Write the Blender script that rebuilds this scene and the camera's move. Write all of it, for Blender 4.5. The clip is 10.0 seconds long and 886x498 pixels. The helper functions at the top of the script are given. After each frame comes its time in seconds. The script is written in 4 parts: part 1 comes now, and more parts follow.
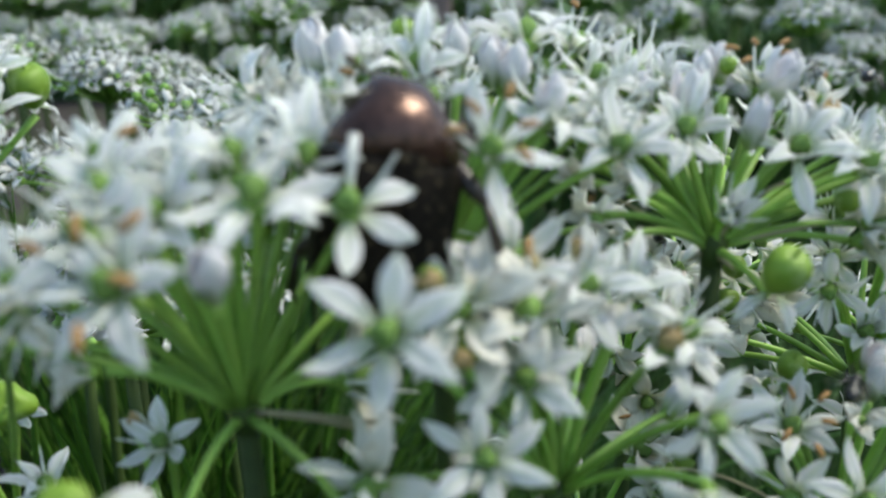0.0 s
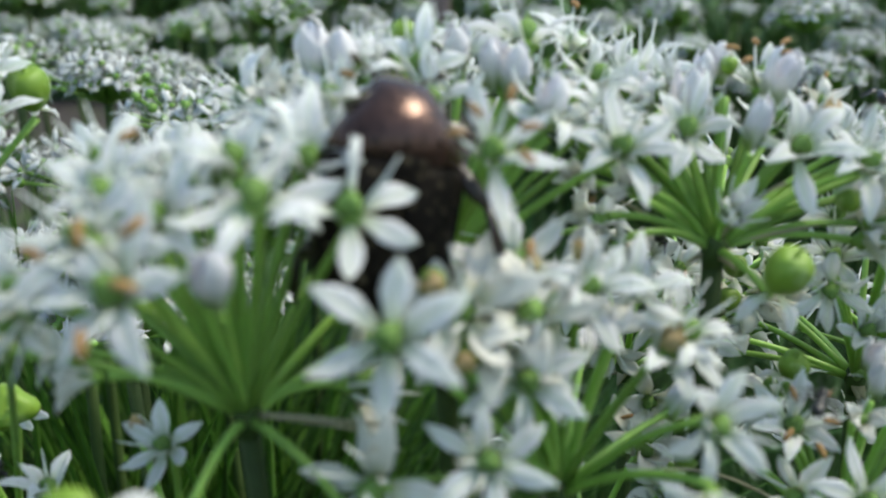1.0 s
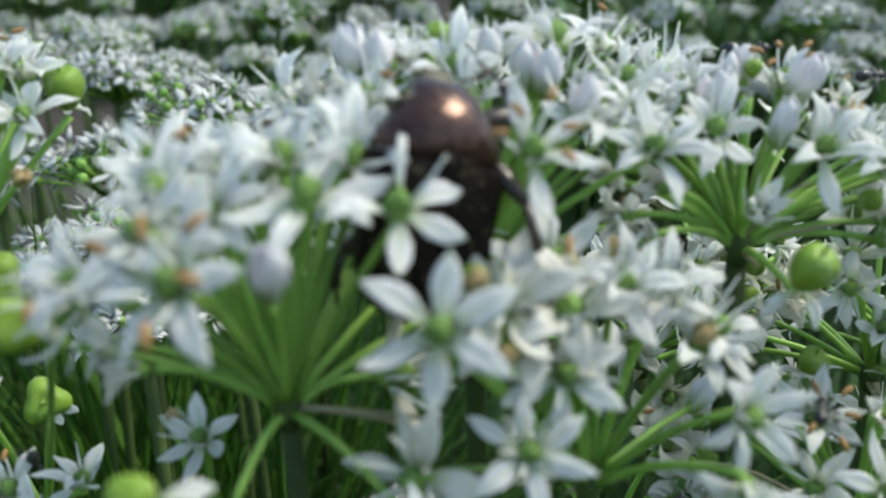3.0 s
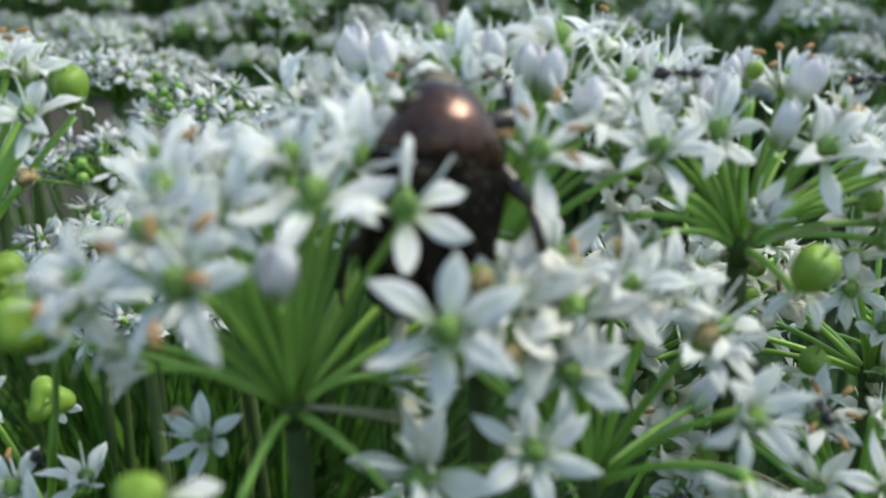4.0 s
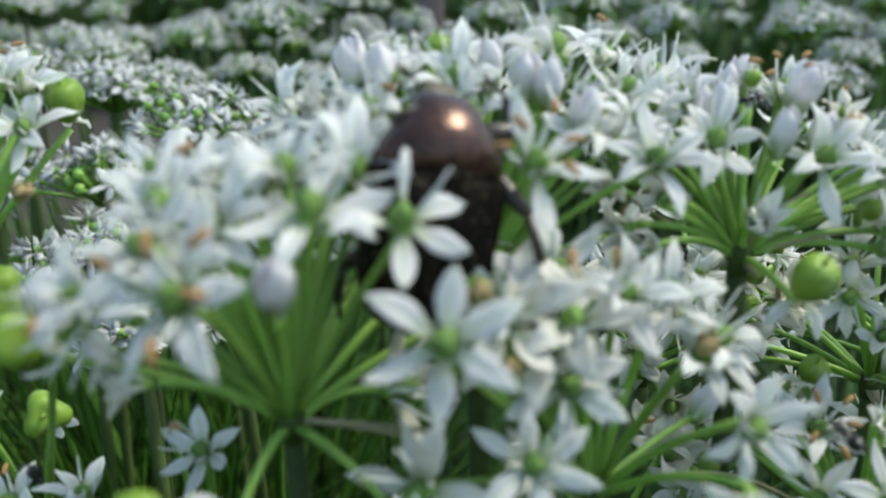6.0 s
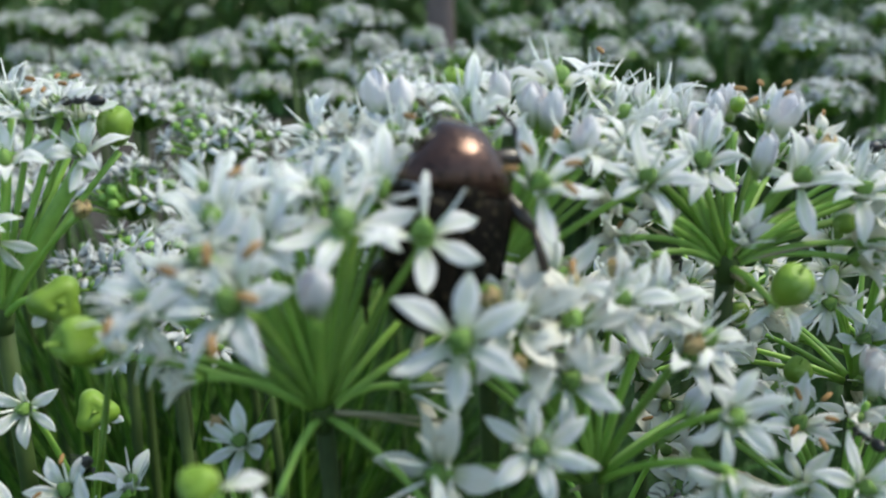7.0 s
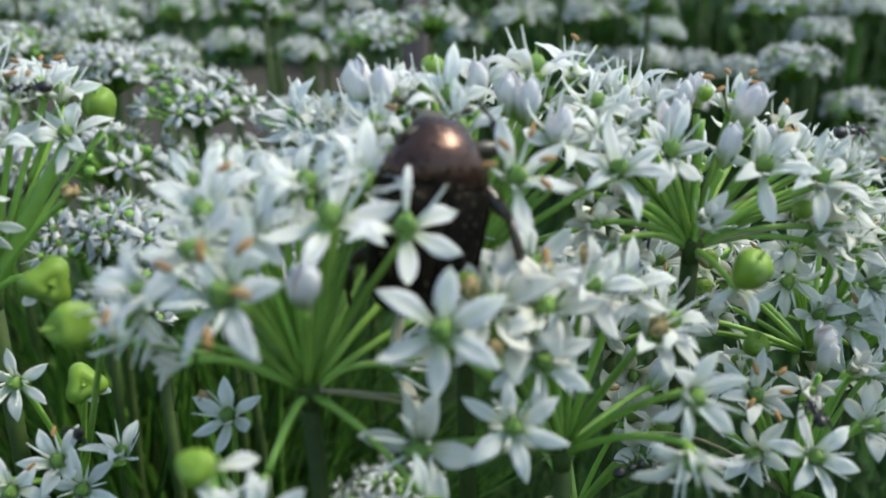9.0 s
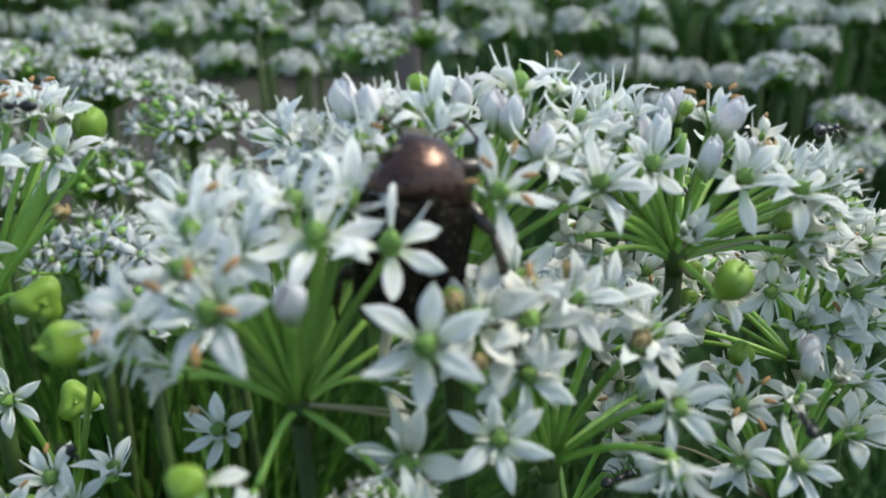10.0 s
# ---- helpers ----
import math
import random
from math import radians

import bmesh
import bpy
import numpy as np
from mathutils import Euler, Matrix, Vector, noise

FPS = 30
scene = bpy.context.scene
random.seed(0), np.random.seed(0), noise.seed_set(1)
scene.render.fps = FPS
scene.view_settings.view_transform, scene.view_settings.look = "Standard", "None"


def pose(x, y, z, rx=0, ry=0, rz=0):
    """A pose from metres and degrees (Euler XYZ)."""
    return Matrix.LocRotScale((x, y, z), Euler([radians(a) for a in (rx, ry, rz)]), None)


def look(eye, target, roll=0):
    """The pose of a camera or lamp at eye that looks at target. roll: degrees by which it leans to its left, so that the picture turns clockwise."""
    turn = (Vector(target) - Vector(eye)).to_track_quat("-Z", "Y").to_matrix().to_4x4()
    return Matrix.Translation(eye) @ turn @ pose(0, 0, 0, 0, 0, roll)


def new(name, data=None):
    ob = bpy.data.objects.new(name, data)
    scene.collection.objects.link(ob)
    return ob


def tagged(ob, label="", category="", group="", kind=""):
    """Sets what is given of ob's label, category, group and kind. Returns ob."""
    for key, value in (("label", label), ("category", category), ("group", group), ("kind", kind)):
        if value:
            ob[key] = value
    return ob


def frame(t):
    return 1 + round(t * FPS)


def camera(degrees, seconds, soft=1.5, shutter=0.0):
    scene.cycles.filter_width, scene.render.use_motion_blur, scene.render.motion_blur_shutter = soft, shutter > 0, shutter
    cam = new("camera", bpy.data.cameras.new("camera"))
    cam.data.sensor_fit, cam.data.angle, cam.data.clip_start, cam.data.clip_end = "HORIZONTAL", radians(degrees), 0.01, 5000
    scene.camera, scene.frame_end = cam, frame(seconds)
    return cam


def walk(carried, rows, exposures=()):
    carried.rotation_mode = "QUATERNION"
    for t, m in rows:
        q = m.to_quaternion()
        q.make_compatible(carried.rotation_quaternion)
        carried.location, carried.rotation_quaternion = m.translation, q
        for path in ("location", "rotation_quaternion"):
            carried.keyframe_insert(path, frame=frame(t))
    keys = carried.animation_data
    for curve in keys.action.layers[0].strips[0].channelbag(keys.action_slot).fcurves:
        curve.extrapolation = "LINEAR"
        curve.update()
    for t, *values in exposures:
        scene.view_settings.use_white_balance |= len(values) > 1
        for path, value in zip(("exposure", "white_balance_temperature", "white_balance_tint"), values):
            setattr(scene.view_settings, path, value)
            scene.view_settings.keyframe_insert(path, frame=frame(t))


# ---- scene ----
cam = camera(54.70, 10.0, 1.7)
cam.data.dof.use_dof = True
cam.data.dof.focus_distance, cam.data.dof.aperture_fstop = 0.132, 20.0
PATH = [
    (0, (0.00171, -0.00016, 0.40050), (-0.00903, 0.96254, 0.13011), -1.16),
    (0.5, (0.00410, -0.00242, 0.39842), (-0.00366, 0.95962, 0.12559), -0.75),
    (1, (0.00152, 0.00000, 0.40094), (-0.00871, 0.96177, 0.12728), -1.40),
    (1.5, (0.00194, -0.00289, 0.39977), (-0.00699, 0.95892, 0.12616), -0.85),
    (2, (-0.00271, -0.00182, 0.40095), (-0.00387, 0.95990, 0.12692), -0.68),
    (2.5, (-0.00215, -0.00187, 0.40120), (-0.00694, 0.96003, 0.12785), -1.18),
    (4, (-0.00310, -0.00234, 0.40140), (-0.00304, 0.95947, 0.12766), -0.94),
    (4.5, (-0.00212, -0.00263, 0.40208), (-0.00123, 0.96107, 0.13507), -0.94),
    (5, (-0.00269, -0.00183, 0.40165), (0.00091, 0.96173, 0.13417), -1.06),
    (5.5, (-0.00319, -0.00165, 0.40167), (-0.00075, 0.96211, 0.13493), -1.22),
    (6.8, (-0.00281, -0.00530, 0.40255), (-0.00191, 0.96031, 0.14259), -1.54),
    (7, (-0.00357, -0.01147, 0.40416), (-0.01328, 0.95637, 0.15277), -1.58),
    (7.5, (-0.00410, -0.01850, 0.40663), (-0.00103, 0.94707, 0.14650), -1.00),
    (8, (-0.00557, -0.01809, 0.40870), (0.01933, 0.93667, 0.11239), -1.02),
    (8.5, (-0.00862, -0.01558, 0.40998), (0.01629, 0.93352, 0.09598), -0.57),
    (9, (-0.00438, -0.01441, 0.40907), (0.01799, 0.93673, 0.10112), -0.83),
    (9.5, (-0.00264, -0.01561, 0.40974), (0.02239, 0.93671, 0.10566), -1.04),
    (10, (-0.00326, -0.01573, 0.41008), (0.02403, 0.93875, 0.11305), -1.36),
]
walk(cam, [(t, look(eye, target, roll)) for t, eye, target, roll in PATH], exposures=[(0, 0.58, 7030, 1.0), (10, 0.58, 7030, 1.0)])

# ---- daylight: hazy sun high to the right, open sky ----
SUN_AZ, SUN_EL = 79.0, 55.0
world = bpy.data.worlds.new("sky")
scene.world = world
world.use_nodes = True
wn = world.node_tree.nodes
sky = wn.new("ShaderNodeTexSky")
sky.sky_type, sky.sun_disc = "NISHITA", False
sky.sun_elevation, sky.sun_rotation = radians(SUN_EL), radians(SUN_AZ)
wn["Background"].inputs["Strength"].default_value = 0.192
world.node_tree.links.new(sky.outputs["Color"], wn["Background"].inputs["Color"])
sun = new("sun", bpy.data.lights.new("sun", "SUN"))
sun.data.energy, sun.data.angle, sun.data.color = 2.5, radians(12), (1.0, 0.94, 0.85)
sun.matrix_basis = look((0, 0, 0), (-math.sin(radians(SUN_AZ)) * math.cos(radians(SUN_EL)), -math.cos(radians(SUN_AZ)) * math.cos(radians(SUN_EL)), -math.sin(radians(SUN_EL))))

# ---- materials ----
MM = 0.001


def material(name, base, rough=0.5, vary=0.12, grain=900.0, bump=0.1, metal=0.0, coat=0.0, see=0.0, tip=None, span=(0.0, 1.0), axis="X", spec=0.5, fleck=None, fleck_at=(0.62, 0.66), fleck_scale=700.0, veins=None, islands=False):
    """A procedural surface: base colour with two scales of variation and a difference from piece to piece, a second colour (tip) along an axis
    of the piece in mm, light that passes through (see), and flecks."""
    m = bpy.data.materials.new(name)
    m.use_nodes = True
    n, l = m.node_tree.nodes, m.node_tree.links
    b = n["Principled BSDF"]
    b.inputs["Roughness"].default_value, b.inputs["Metallic"].default_value = rough, metal
    b.inputs["Coat Weight"].default_value, b.inputs["Coat Roughness"].default_value = coat, 0.12
    b.inputs["Specular IOR Level"].default_value = spec
    co = n.new("ShaderNodeTexCoord")
    big, small = n.new("ShaderNodeTexNoise"), n.new("ShaderNodeTexNoise")
    big.inputs["Scale"].default_value, small.inputs["Scale"].default_value = grain / 6, grain
    small.inputs["Detail"].default_value = 6
    l.new(co.outputs["Object"], big.inputs["Vector"])
    l.new(co.outputs["Object"], small.inputs["Vector"])
    info = n.new("ShaderNodeObjectInfo")
    colour = n.new("ShaderNodeRGB")
    colour.outputs[0].default_value = (*base, 1)
    out = colour.outputs[0]
    if tip:
        sep, ramp, mix = n.new("ShaderNodeSeparateXYZ"), n.new("ShaderNodeMapRange"), n.new("ShaderNodeMix")
        mix.data_type = "RGBA"
        l.new(co.outputs["Object"], sep.inputs[0])
        l.new(sep.outputs[axis], ramp.inputs["Value"])
        ramp.inputs["From Min"].default_value, ramp.inputs["From Max"].default_value = span[0] * MM, span[1] * MM
        l.new(ramp.outputs[0], mix.inputs["Factor"])
        l.new(out, mix.inputs["A"])
        mix.inputs["B"].default_value = (*tip, 1)
        out = mix.outputs["Result"]
    if veins:
        # fine lines along the piece and a tinted rib down its middle
        rib, wide, mix = n.new("ShaderNodeSeparateXYZ"), n.new("ShaderNodeMath"), n.new("ShaderNodeMix")
        l.new(co.outputs["Object"], rib.inputs[0])
        wide.operation = "ABSOLUTE"
        l.new(rib.outputs["Y"], wide.inputs[0])
        line = n.new("ShaderNodeMapRange")
        line.inputs["From Min"].default_value, line.inputs["From Max"].default_value = 0.0, 0.45 * MM
        line.inputs["To Min"].default_value, line.inputs["To Max"].default_value = 0.55, 0.0
        l.new(wide.outputs[0], line.inputs["Value"])
        mix.data_type = "RGBA"
        l.new(line.outputs[0], mix.inputs["Factor"])
        l.new(out, mix.inputs["A"])
        mix.inputs["B"].default_value = (*veins, 1)
        out = mix.outputs["Result"]
    if fleck:
        spots, ramp, mix = n.new("ShaderNodeTexNoise"), n.new("ShaderNodeMapRange"), n.new("ShaderNodeMix")
        mix.data_type = "RGBA"
        spots.inputs["Scale"].default_value, spots.inputs["Detail"].default_value = fleck_scale, 3
        l.new(co.outputs["Object"], spots.inputs["Vector"])
        l.new(spots.outputs["Fac"], ramp.inputs["Value"])
        ramp.inputs["From Min"].default_value, ramp.inputs["From Max"].default_value = fleck_at
        l.new(ramp.outputs[0], mix.inputs["Factor"])
        l.new(out, mix.inputs["A"])
        mix.inputs["B"].default_value = (*fleck, 1)
        out = mix.outputs["Result"]
    total = n.new("ShaderNodeMath")
    total.operation = "ADD"
    l.new(big.outputs["Fac"], total.inputs[0])
    l.new(small.outputs["Fac"], total.inputs[1])
    more = n.new("ShaderNodeMath")
    more.operation = "ADD"
    l.new(total.outputs[0], more.inputs[0])
    l.new(n.new("ShaderNodeNewGeometry").outputs["Random Per Island"] if islands else info.outputs["Random"], more.inputs[1])
    value = n.new("ShaderNodeMapRange")
    value.inputs["From Min"].default_value, value.inputs["From Max"].default_value = 0.5, 2.0
    value.inputs["To Min"].default_value, value.inputs["To Max"].default_value = 1 - vary, 1 + vary
    l.new(more.outputs[0], value.inputs["Value"])
    hsv = n.new("ShaderNodeHueSaturation")
    l.new(out, hsv.inputs["Color"])
    l.new(value.outputs[0], hsv.inputs["Value"])
    l.new(hsv.outputs[0], b.inputs["Base Color"])
    height = small.outputs["Fac"]
    if veins:
        wave, both = n.new("ShaderNodeTexWave"), n.new("ShaderNodeMath")
        wave.bands_direction = "Y"
        wave.inputs["Scale"].default_value, wave.inputs["Distortion"].default_value = 750.0, 1.5
        l.new(co.outputs["Object"], wave.inputs["Vector"])
        both.operation = "ADD"
        l.new(wave.outputs["Fac"], both.inputs[0])
        l.new(small.outputs["Fac"], both.inputs[1])
        height = both.outputs[0]
    bp = n.new("ShaderNodeBump")
    bp.inputs["Strength"].default_value, bp.inputs["Distance"].default_value = bump, 0.0003
    l.new(height, bp.inputs["Height"])
    l.new(bp.outputs[0], b.inputs["Normal"])
    if see:
        tr, mix = n.new("ShaderNodeBsdfTranslucent"), n.new("ShaderNodeMixShader")
        mix.inputs[0].default_value = see
        l.new(hsv.outputs[0], tr.inputs["Color"])
        l.new(b.outputs[0], mix.inputs[1])
        l.new(tr.outputs[0], mix.inputs[2])
        l.new(mix.outputs[0], n["Material Output"].inputs["Surface"])
    return m


M_TEPAL = material("white_tepal", (0.64, 0.70, 0.52), 0.6, 0.09, 1500, 0.16, spec=0.3, see=0.58, veins=(0.72, 0.78, 0.66), tip=(0.88, 0.88, 0.895), span=(0.4, 2.4), fleck=(0.42, 0.30, 0.18), fleck_at=(0.74, 0.79), fleck_scale=420)
M_BUD = material("white_bud", (0.36, 0.48, 0.18), 0.55, 0.09, 1200, 0.2, see=0.25, tip=(0.82, 0.79, 0.82), span=(0.7, 2.7), axis="Z")
M_BUD_TEPAL = material("bud_tepal", (0.30, 0.44, 0.13), 0.55, 0.10, 1500, 0.3, see=0.3, tip=(0.87, 0.85, 0.875), span=(0.6, 2.8), veins=(0.80, 0.80, 0.78), fleck=(0.42, 0.30, 0.18), fleck_at=(0.76, 0.80), fleck_scale=420)
M_CREAM = material("faded_tepal", (0.55, 0.58, 0.36), 0.6, 0.12, 1200, 0.2, spec=0.3, see=0.4, tip=(0.77, 0.76, 0.71), span=(0.4, 2.4), fleck=(0.45, 0.33, 0.18), fleck_at=(0.70, 0.74), fleck_scale=500)
M_FAR = material("white_floret", (0.65, 0.67, 0.675), 0.6, 0.2, 900, 0.1, spec=0.3, see=0.35)
M_OVARY = material("green_ovary", (0.13, 0.225, 0.055), 0.6, 0.25, 1500, 0.3, spec=0.25)
M_CAPSULE = material("green_capsule", (0.165, 0.275, 0.035), 0.5, 0.35, 700, 0.25, see=0.16, spec=0.4, fleck=(0.27, 0.37, 0.12), fleck_at=(0.5, 0.62), fleck_scale=350)
M_PEDICEL = material("green_pedicel", (0.265, 0.445, 0.095), 0.45, 0.4, 700, 0.15, see=0.3)
M_STALK = material("green_stalk", (0.20, 0.37, 0.07), 0.5, 0.3, 600, 0.1, see=0.2)
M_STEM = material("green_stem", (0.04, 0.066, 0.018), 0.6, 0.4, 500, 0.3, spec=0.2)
M_LEAF = material("leaf", (0.03, 0.078, 0.014), 0.5, 0.95, 300, 0.2, spec=0.35, see=0.16, islands=True)
# brighter copy of the leaf, its colour standing in for sunlight on the blades
M_LEAF_LIT = material("lit_leaf", (0.085, 0.19, 0.028), 0.5, 0.6, 300, 0.2, spec=0.35, see=0.3, islands=True)
M_FILAMENT = material("filament", (0.78, 0.80, 0.76), 0.5, 0.08, 2000, 0.1, see=0.15)
M_ANTHER = material("anther", (0.27, 0.15, 0.055), 0.7, 0.35, 3000, 0.4)
M_HUSK = material("papery_husk", (0.36, 0.33, 0.22), 0.7, 0.3, 1200, 0.3, see=0.3)
M_WITHER = material("withered_flower", (0.34, 0.30, 0.12), 0.75, 0.4, 900, 0.6, see=0.15, tip=(0.42, 0.29, 0.16), span=(1.0, 2.8), axis="Z")
M_BRONZE = material("bronze_shell", (0.052, 0.028, 0.022), 0.26, 0.8, 1300, 0.4, metal=0.6, coat=0.0, fleck=(0.012, 0.007, 0.005), fleck_at=(0.55, 0.66), fleck_scale=1400)
M_ELYTRA = material("dark_shell", (0.007, 0.005, 0.0035), 0.6, 0.5, 1100, 0.9, spec=0.1, fleck=(0.07, 0.056, 0.035), fleck_at=(0.60, 0.66), fleck_scale=1500)
M_LEG = material("dark_leg", (0.03, 0.02, 0.016), 0.38, 0.3, 1500, 0.3, coat=0.2)
M_FACE = material("dusty_face", (0.055, 0.045, 0.022), 0.5, 0.3, 1500, 0.3)
M_ANT = material("black_ant", (0.012, 0.011, 0.012), 0.35, 0.2, 3000, 0.2, coat=0.2)
M_POST = material("pink_concrete", (0.15, 0.112, 0.105), 0.9, 0.3, 90, 0.5)
M_SOIL = material("soil", (0.044, 0.038, 0.037), 0.95, 0.5, 60, 0.8, spec=0.08, fleck=(0.05, 0.065, 0.03), fleck_at=(0.55, 0.68), fleck_scale=6)
M_HEDGE = material("hedge_leaf", (0.06, 0.13, 0.03), 0.5, 0.8, 60, 0.2, see=0.15, islands=True)

# ---- mesh code ----
def mesh_of(name, bm, *mats):
    for f in bm.faces:
        f.smooth = True
    me = bpy.data.meshes.new(name)
    bm.to_mesh(me)
    bm.free()
    for m in mats:
        me.materials.append(m)
    return me


def part(name, data, parent, m=None, label="", material=None):
    """One mesh object under a thing or under a part; data is a mesh, or a bmesh with its material."""
    if isinstance(data, bmesh.types.BMesh):
        data = mesh_of(name, data, material)
    ob = new(name, data)
    ob.parent = parent
    if m is not None:
        ob.matrix_basis = m
    return tagged(ob, label) if label else ob


def rings(bm, loops, cap=True, mat=0):
    """A skin over loops of points, all of one length."""
    vs = [[bm.verts.new(p) for p in loop] for loop in loops]
    n = len(vs[0])
    for a, b in zip(vs, vs[1:]):
        for i in range(n):
            bm.faces.new((a[i], a[(i + 1) % n], b[(i + 1) % n], b[i])).material_index = mat
    if cap:
        for loop, turn in ((vs[0], True), (vs[-1], False)):
            bm.faces.new(loop[::-1] if turn else loop).material_index = mat
    return vs


def tube(bm, points, radii, sides=7, mat=0):
    """A round tube along points."""
    pts = [Vector(p) for p in points]
    loops = []
    up = Vector((0.31, 0.2, 0.93))
    for i, p in enumerate(pts):
        d = (pts[min(i + 1, len(pts) - 1)] - pts[max(i - 1, 0)]).normalized()
        a = d.cross(up)
        if a.length < 0.1:
            a = d.cross(Vector((1, 0, 0)))
        a.normalize()
        b = d.cross(a)
        r = radii[i] if isinstance(radii, (list, tuple)) else radii
        loops.append([p + (a * math.cos(2 * math.pi * k / sides) + b * math.sin(2 * math.pi * k / sides)) * r for k in range(sides)])
    rings(bm, loops, True, mat)


def curve_points(a, c, b, n=8):
    a, b, c = Vector(a), Vector(b), Vector(c)
    return [a * (1 - t) ** 2 + c * 2 * t * (1 - t) + b * t * t for t in (i / (n - 1) for i in range(n))]


def lathe(bm, profile, sides=12, lobes=0, depth=0.0, mat=0):
    """A turned form from rows (radius, height), with lobes round its axis."""
    loops = []
    for r, z in profile:
        loops.append([Vector((r * (1 + depth * math.cos(lobes * a)) * math.cos(a), r * (1 + depth * math.cos(lobes * a)) * math.sin(a), z)) for a in (2 * math.pi * k / sides for k in range(sides))])
    rings(bm, loops, True, mat)


def tepal_mesh(name, length, width, cup, bend, twist, seed, mat=None):
    """A lance-shaped tepal along x with a real thickness, cupped across and bent along its length."""
    rnd = random.Random(seed)
    bm = bmesh.new()
    nu, nv, thick = 9, 5, 0.16
    wave = rnd.uniform(-0.12, 0.12)
    top, low = [], []
    for i in range(nu):
        u = (0, 0.12, 0.28, 0.45, 0.6, 0.74, 0.86, 0.95, 1.0)[i]
        w = width * 0.5 * max(0.06, min(1.0, 0.34 + 1.5 * u) * (1 - (max(0.0, u - 0.5) / 0.5) ** 2) ** 0.95)
        ripple = rnd.uniform(-0.13, 0.13), rnd.uniform(-0.13, 0.13)
        x = length * u
        z0 = bend * math.sin(u * 2.4) * length * 0.18 - (0.10 * length * max(0, u - 0.6) ** 2 * 6 * (1 if bend > 0 else -0.4))
        rowa, rowb = [], []
        for j in range(nv):
            v = -1 + 2 * j / (nv - 1)
            y = w * v + wave * math.sin(u * 3.1) * length * 0.2
            z = z0 + cup * width * v * v * math.sin(math.pi * min(1, u + 0.15)) + twist * v * w * u - 0.05 * (1 - abs(v))
            z += ripple[0] if j == 0 else ripple[1] if j == nv - 1 else 0
            edge = 0.35 if j in (0, nv - 1) else 1.0
            rowa.append(bm.verts.new(Vector((x, y, z + thick / 2 * edge)) * MM))
            rowb.append(bm.verts.new(Vector((x, y, z - thick / 2 * edge)) * MM))
        top.append(rowa)
        low.append(rowb)
    for i in range(nu - 1):
        for j in range(nv - 1):
            bm.faces.new((top[i][j], top[i + 1][j], top[i + 1][j + 1], top[i][j + 1]))
            bm.faces.new((low[i][j], low[i][j + 1], low[i + 1][j + 1], low[i + 1][j]))
        bm.faces.new((top[i][0], low[i][0], low[i + 1][0], top[i + 1][0]))
        bm.faces.new((top[i][-1], top[i + 1][-1], low[i + 1][-1], low[i][-1]))
    for i in (0, nu - 1):
        for j in range(nv - 1):
            q = (top[i][j], top[i][j + 1], low[i][j + 1], low[i][j])
            bm.faces.new(q if i == 0 else q[::-1])
    return mesh_of(name, bm, mat or M_TEPAL)


TEPALS = [tepal_mesh("tepal", 6.5, 2.3, 0.18, 0.7, 0.05, 1), tepal_mesh("tepal", 6.1, 2.0, 0.12, -0.3, -0.25, 2), tepal_mesh("tepal", 6.9, 2.4, 0.2, 1.0, 0.15, 3), tepal_mesh("tepal", 6.0, 2.1, 0.3, 0.4, 0.5, 4), tepal_mesh("tepal", 6.4, 2.3, 0.10, -0.8, 0.2, 5), tepal_mesh("tepal", 5.6, 2.4, 0.26, 1.4, -0.3, 6)]

FADED = [tepal_mesh("tepal", 6.2, 2.8, 0.2, 0.9, 0.4, 7, M_CREAM), tepal_mesh("tepal", 6.4, 2.5, 0.3, -0.9, -0.4, 8, M_CREAM), tepal_mesh("tepal", 5.8, 3.0, 0.2, 1.4, 0.3, 9, M_CREAM)]


def ovary_mesh():
    bm = bmesh.new()
    lathe(bm, [(r * MM, z * MM) for r, z in ((0.5, 0.0), (0.9, 0.35), (1.06, 0.9), (1.0, 1.45), (0.7, 1.95), (0.4, 2.25), (0.14, 2.22), (0.11, 3.0), (0.14, 3.1))], 18, 3, 0.15)
    return mesh_of("ovary", bm, M_OVARY)


def stamen_mesh(out):
    bm = bmesh.new()
    tube(bm, [(x * MM, 0, z * MM) for x, z in ((1.0, 0.2), (1.0 + out * 0.3, 1.5), (1.0 + out * 0.7, 3.0), (1.0 + out, 4.5))], [0.32 * MM, 0.26 * MM, 0.17 * MM, 0.08 * MM], 6)
    tube(bm, [((1.0 + out + dx) * MM, 0, (4.5 + dz) * MM) for dx, dz in ((-0.9, 0.0), (-0.5, 0.16), (0.5, 0.26), (1.0, 0.2))], [0.1 * MM, 0.34 * MM, 0.34 * MM, 0.1 * MM], 7, 1)
    return mesh_of("stamen", bm, M_FILAMENT, M_ANTHER)


def bare_stamen_mesh():
    bm = bmesh.new()
    tube(bm, [(x * MM, 0, z * MM) for x, z in ((0.95, 0.2), (1.5, 1.7), (2.3, 3.4), (3.0, 5.4))], [0.30 * MM, 0.22 * MM, 0.15 * MM, 0.07 * MM], 6)
    return mesh_of("stamen", bm, M_FILAMENT)


def receptacle_mesh():
    bm = bmesh.new()
    lathe(bm, [(0.45 * MM, -1.2 * MM), (0.6 * MM, -0.8 * MM), (1.05 * MM, -0.3 * MM), (1.2 * MM, 0.1 * MM), (0.8 * MM, 0.35 * MM)], 10)
    return mesh_of("flower", bm, M_PEDICEL)


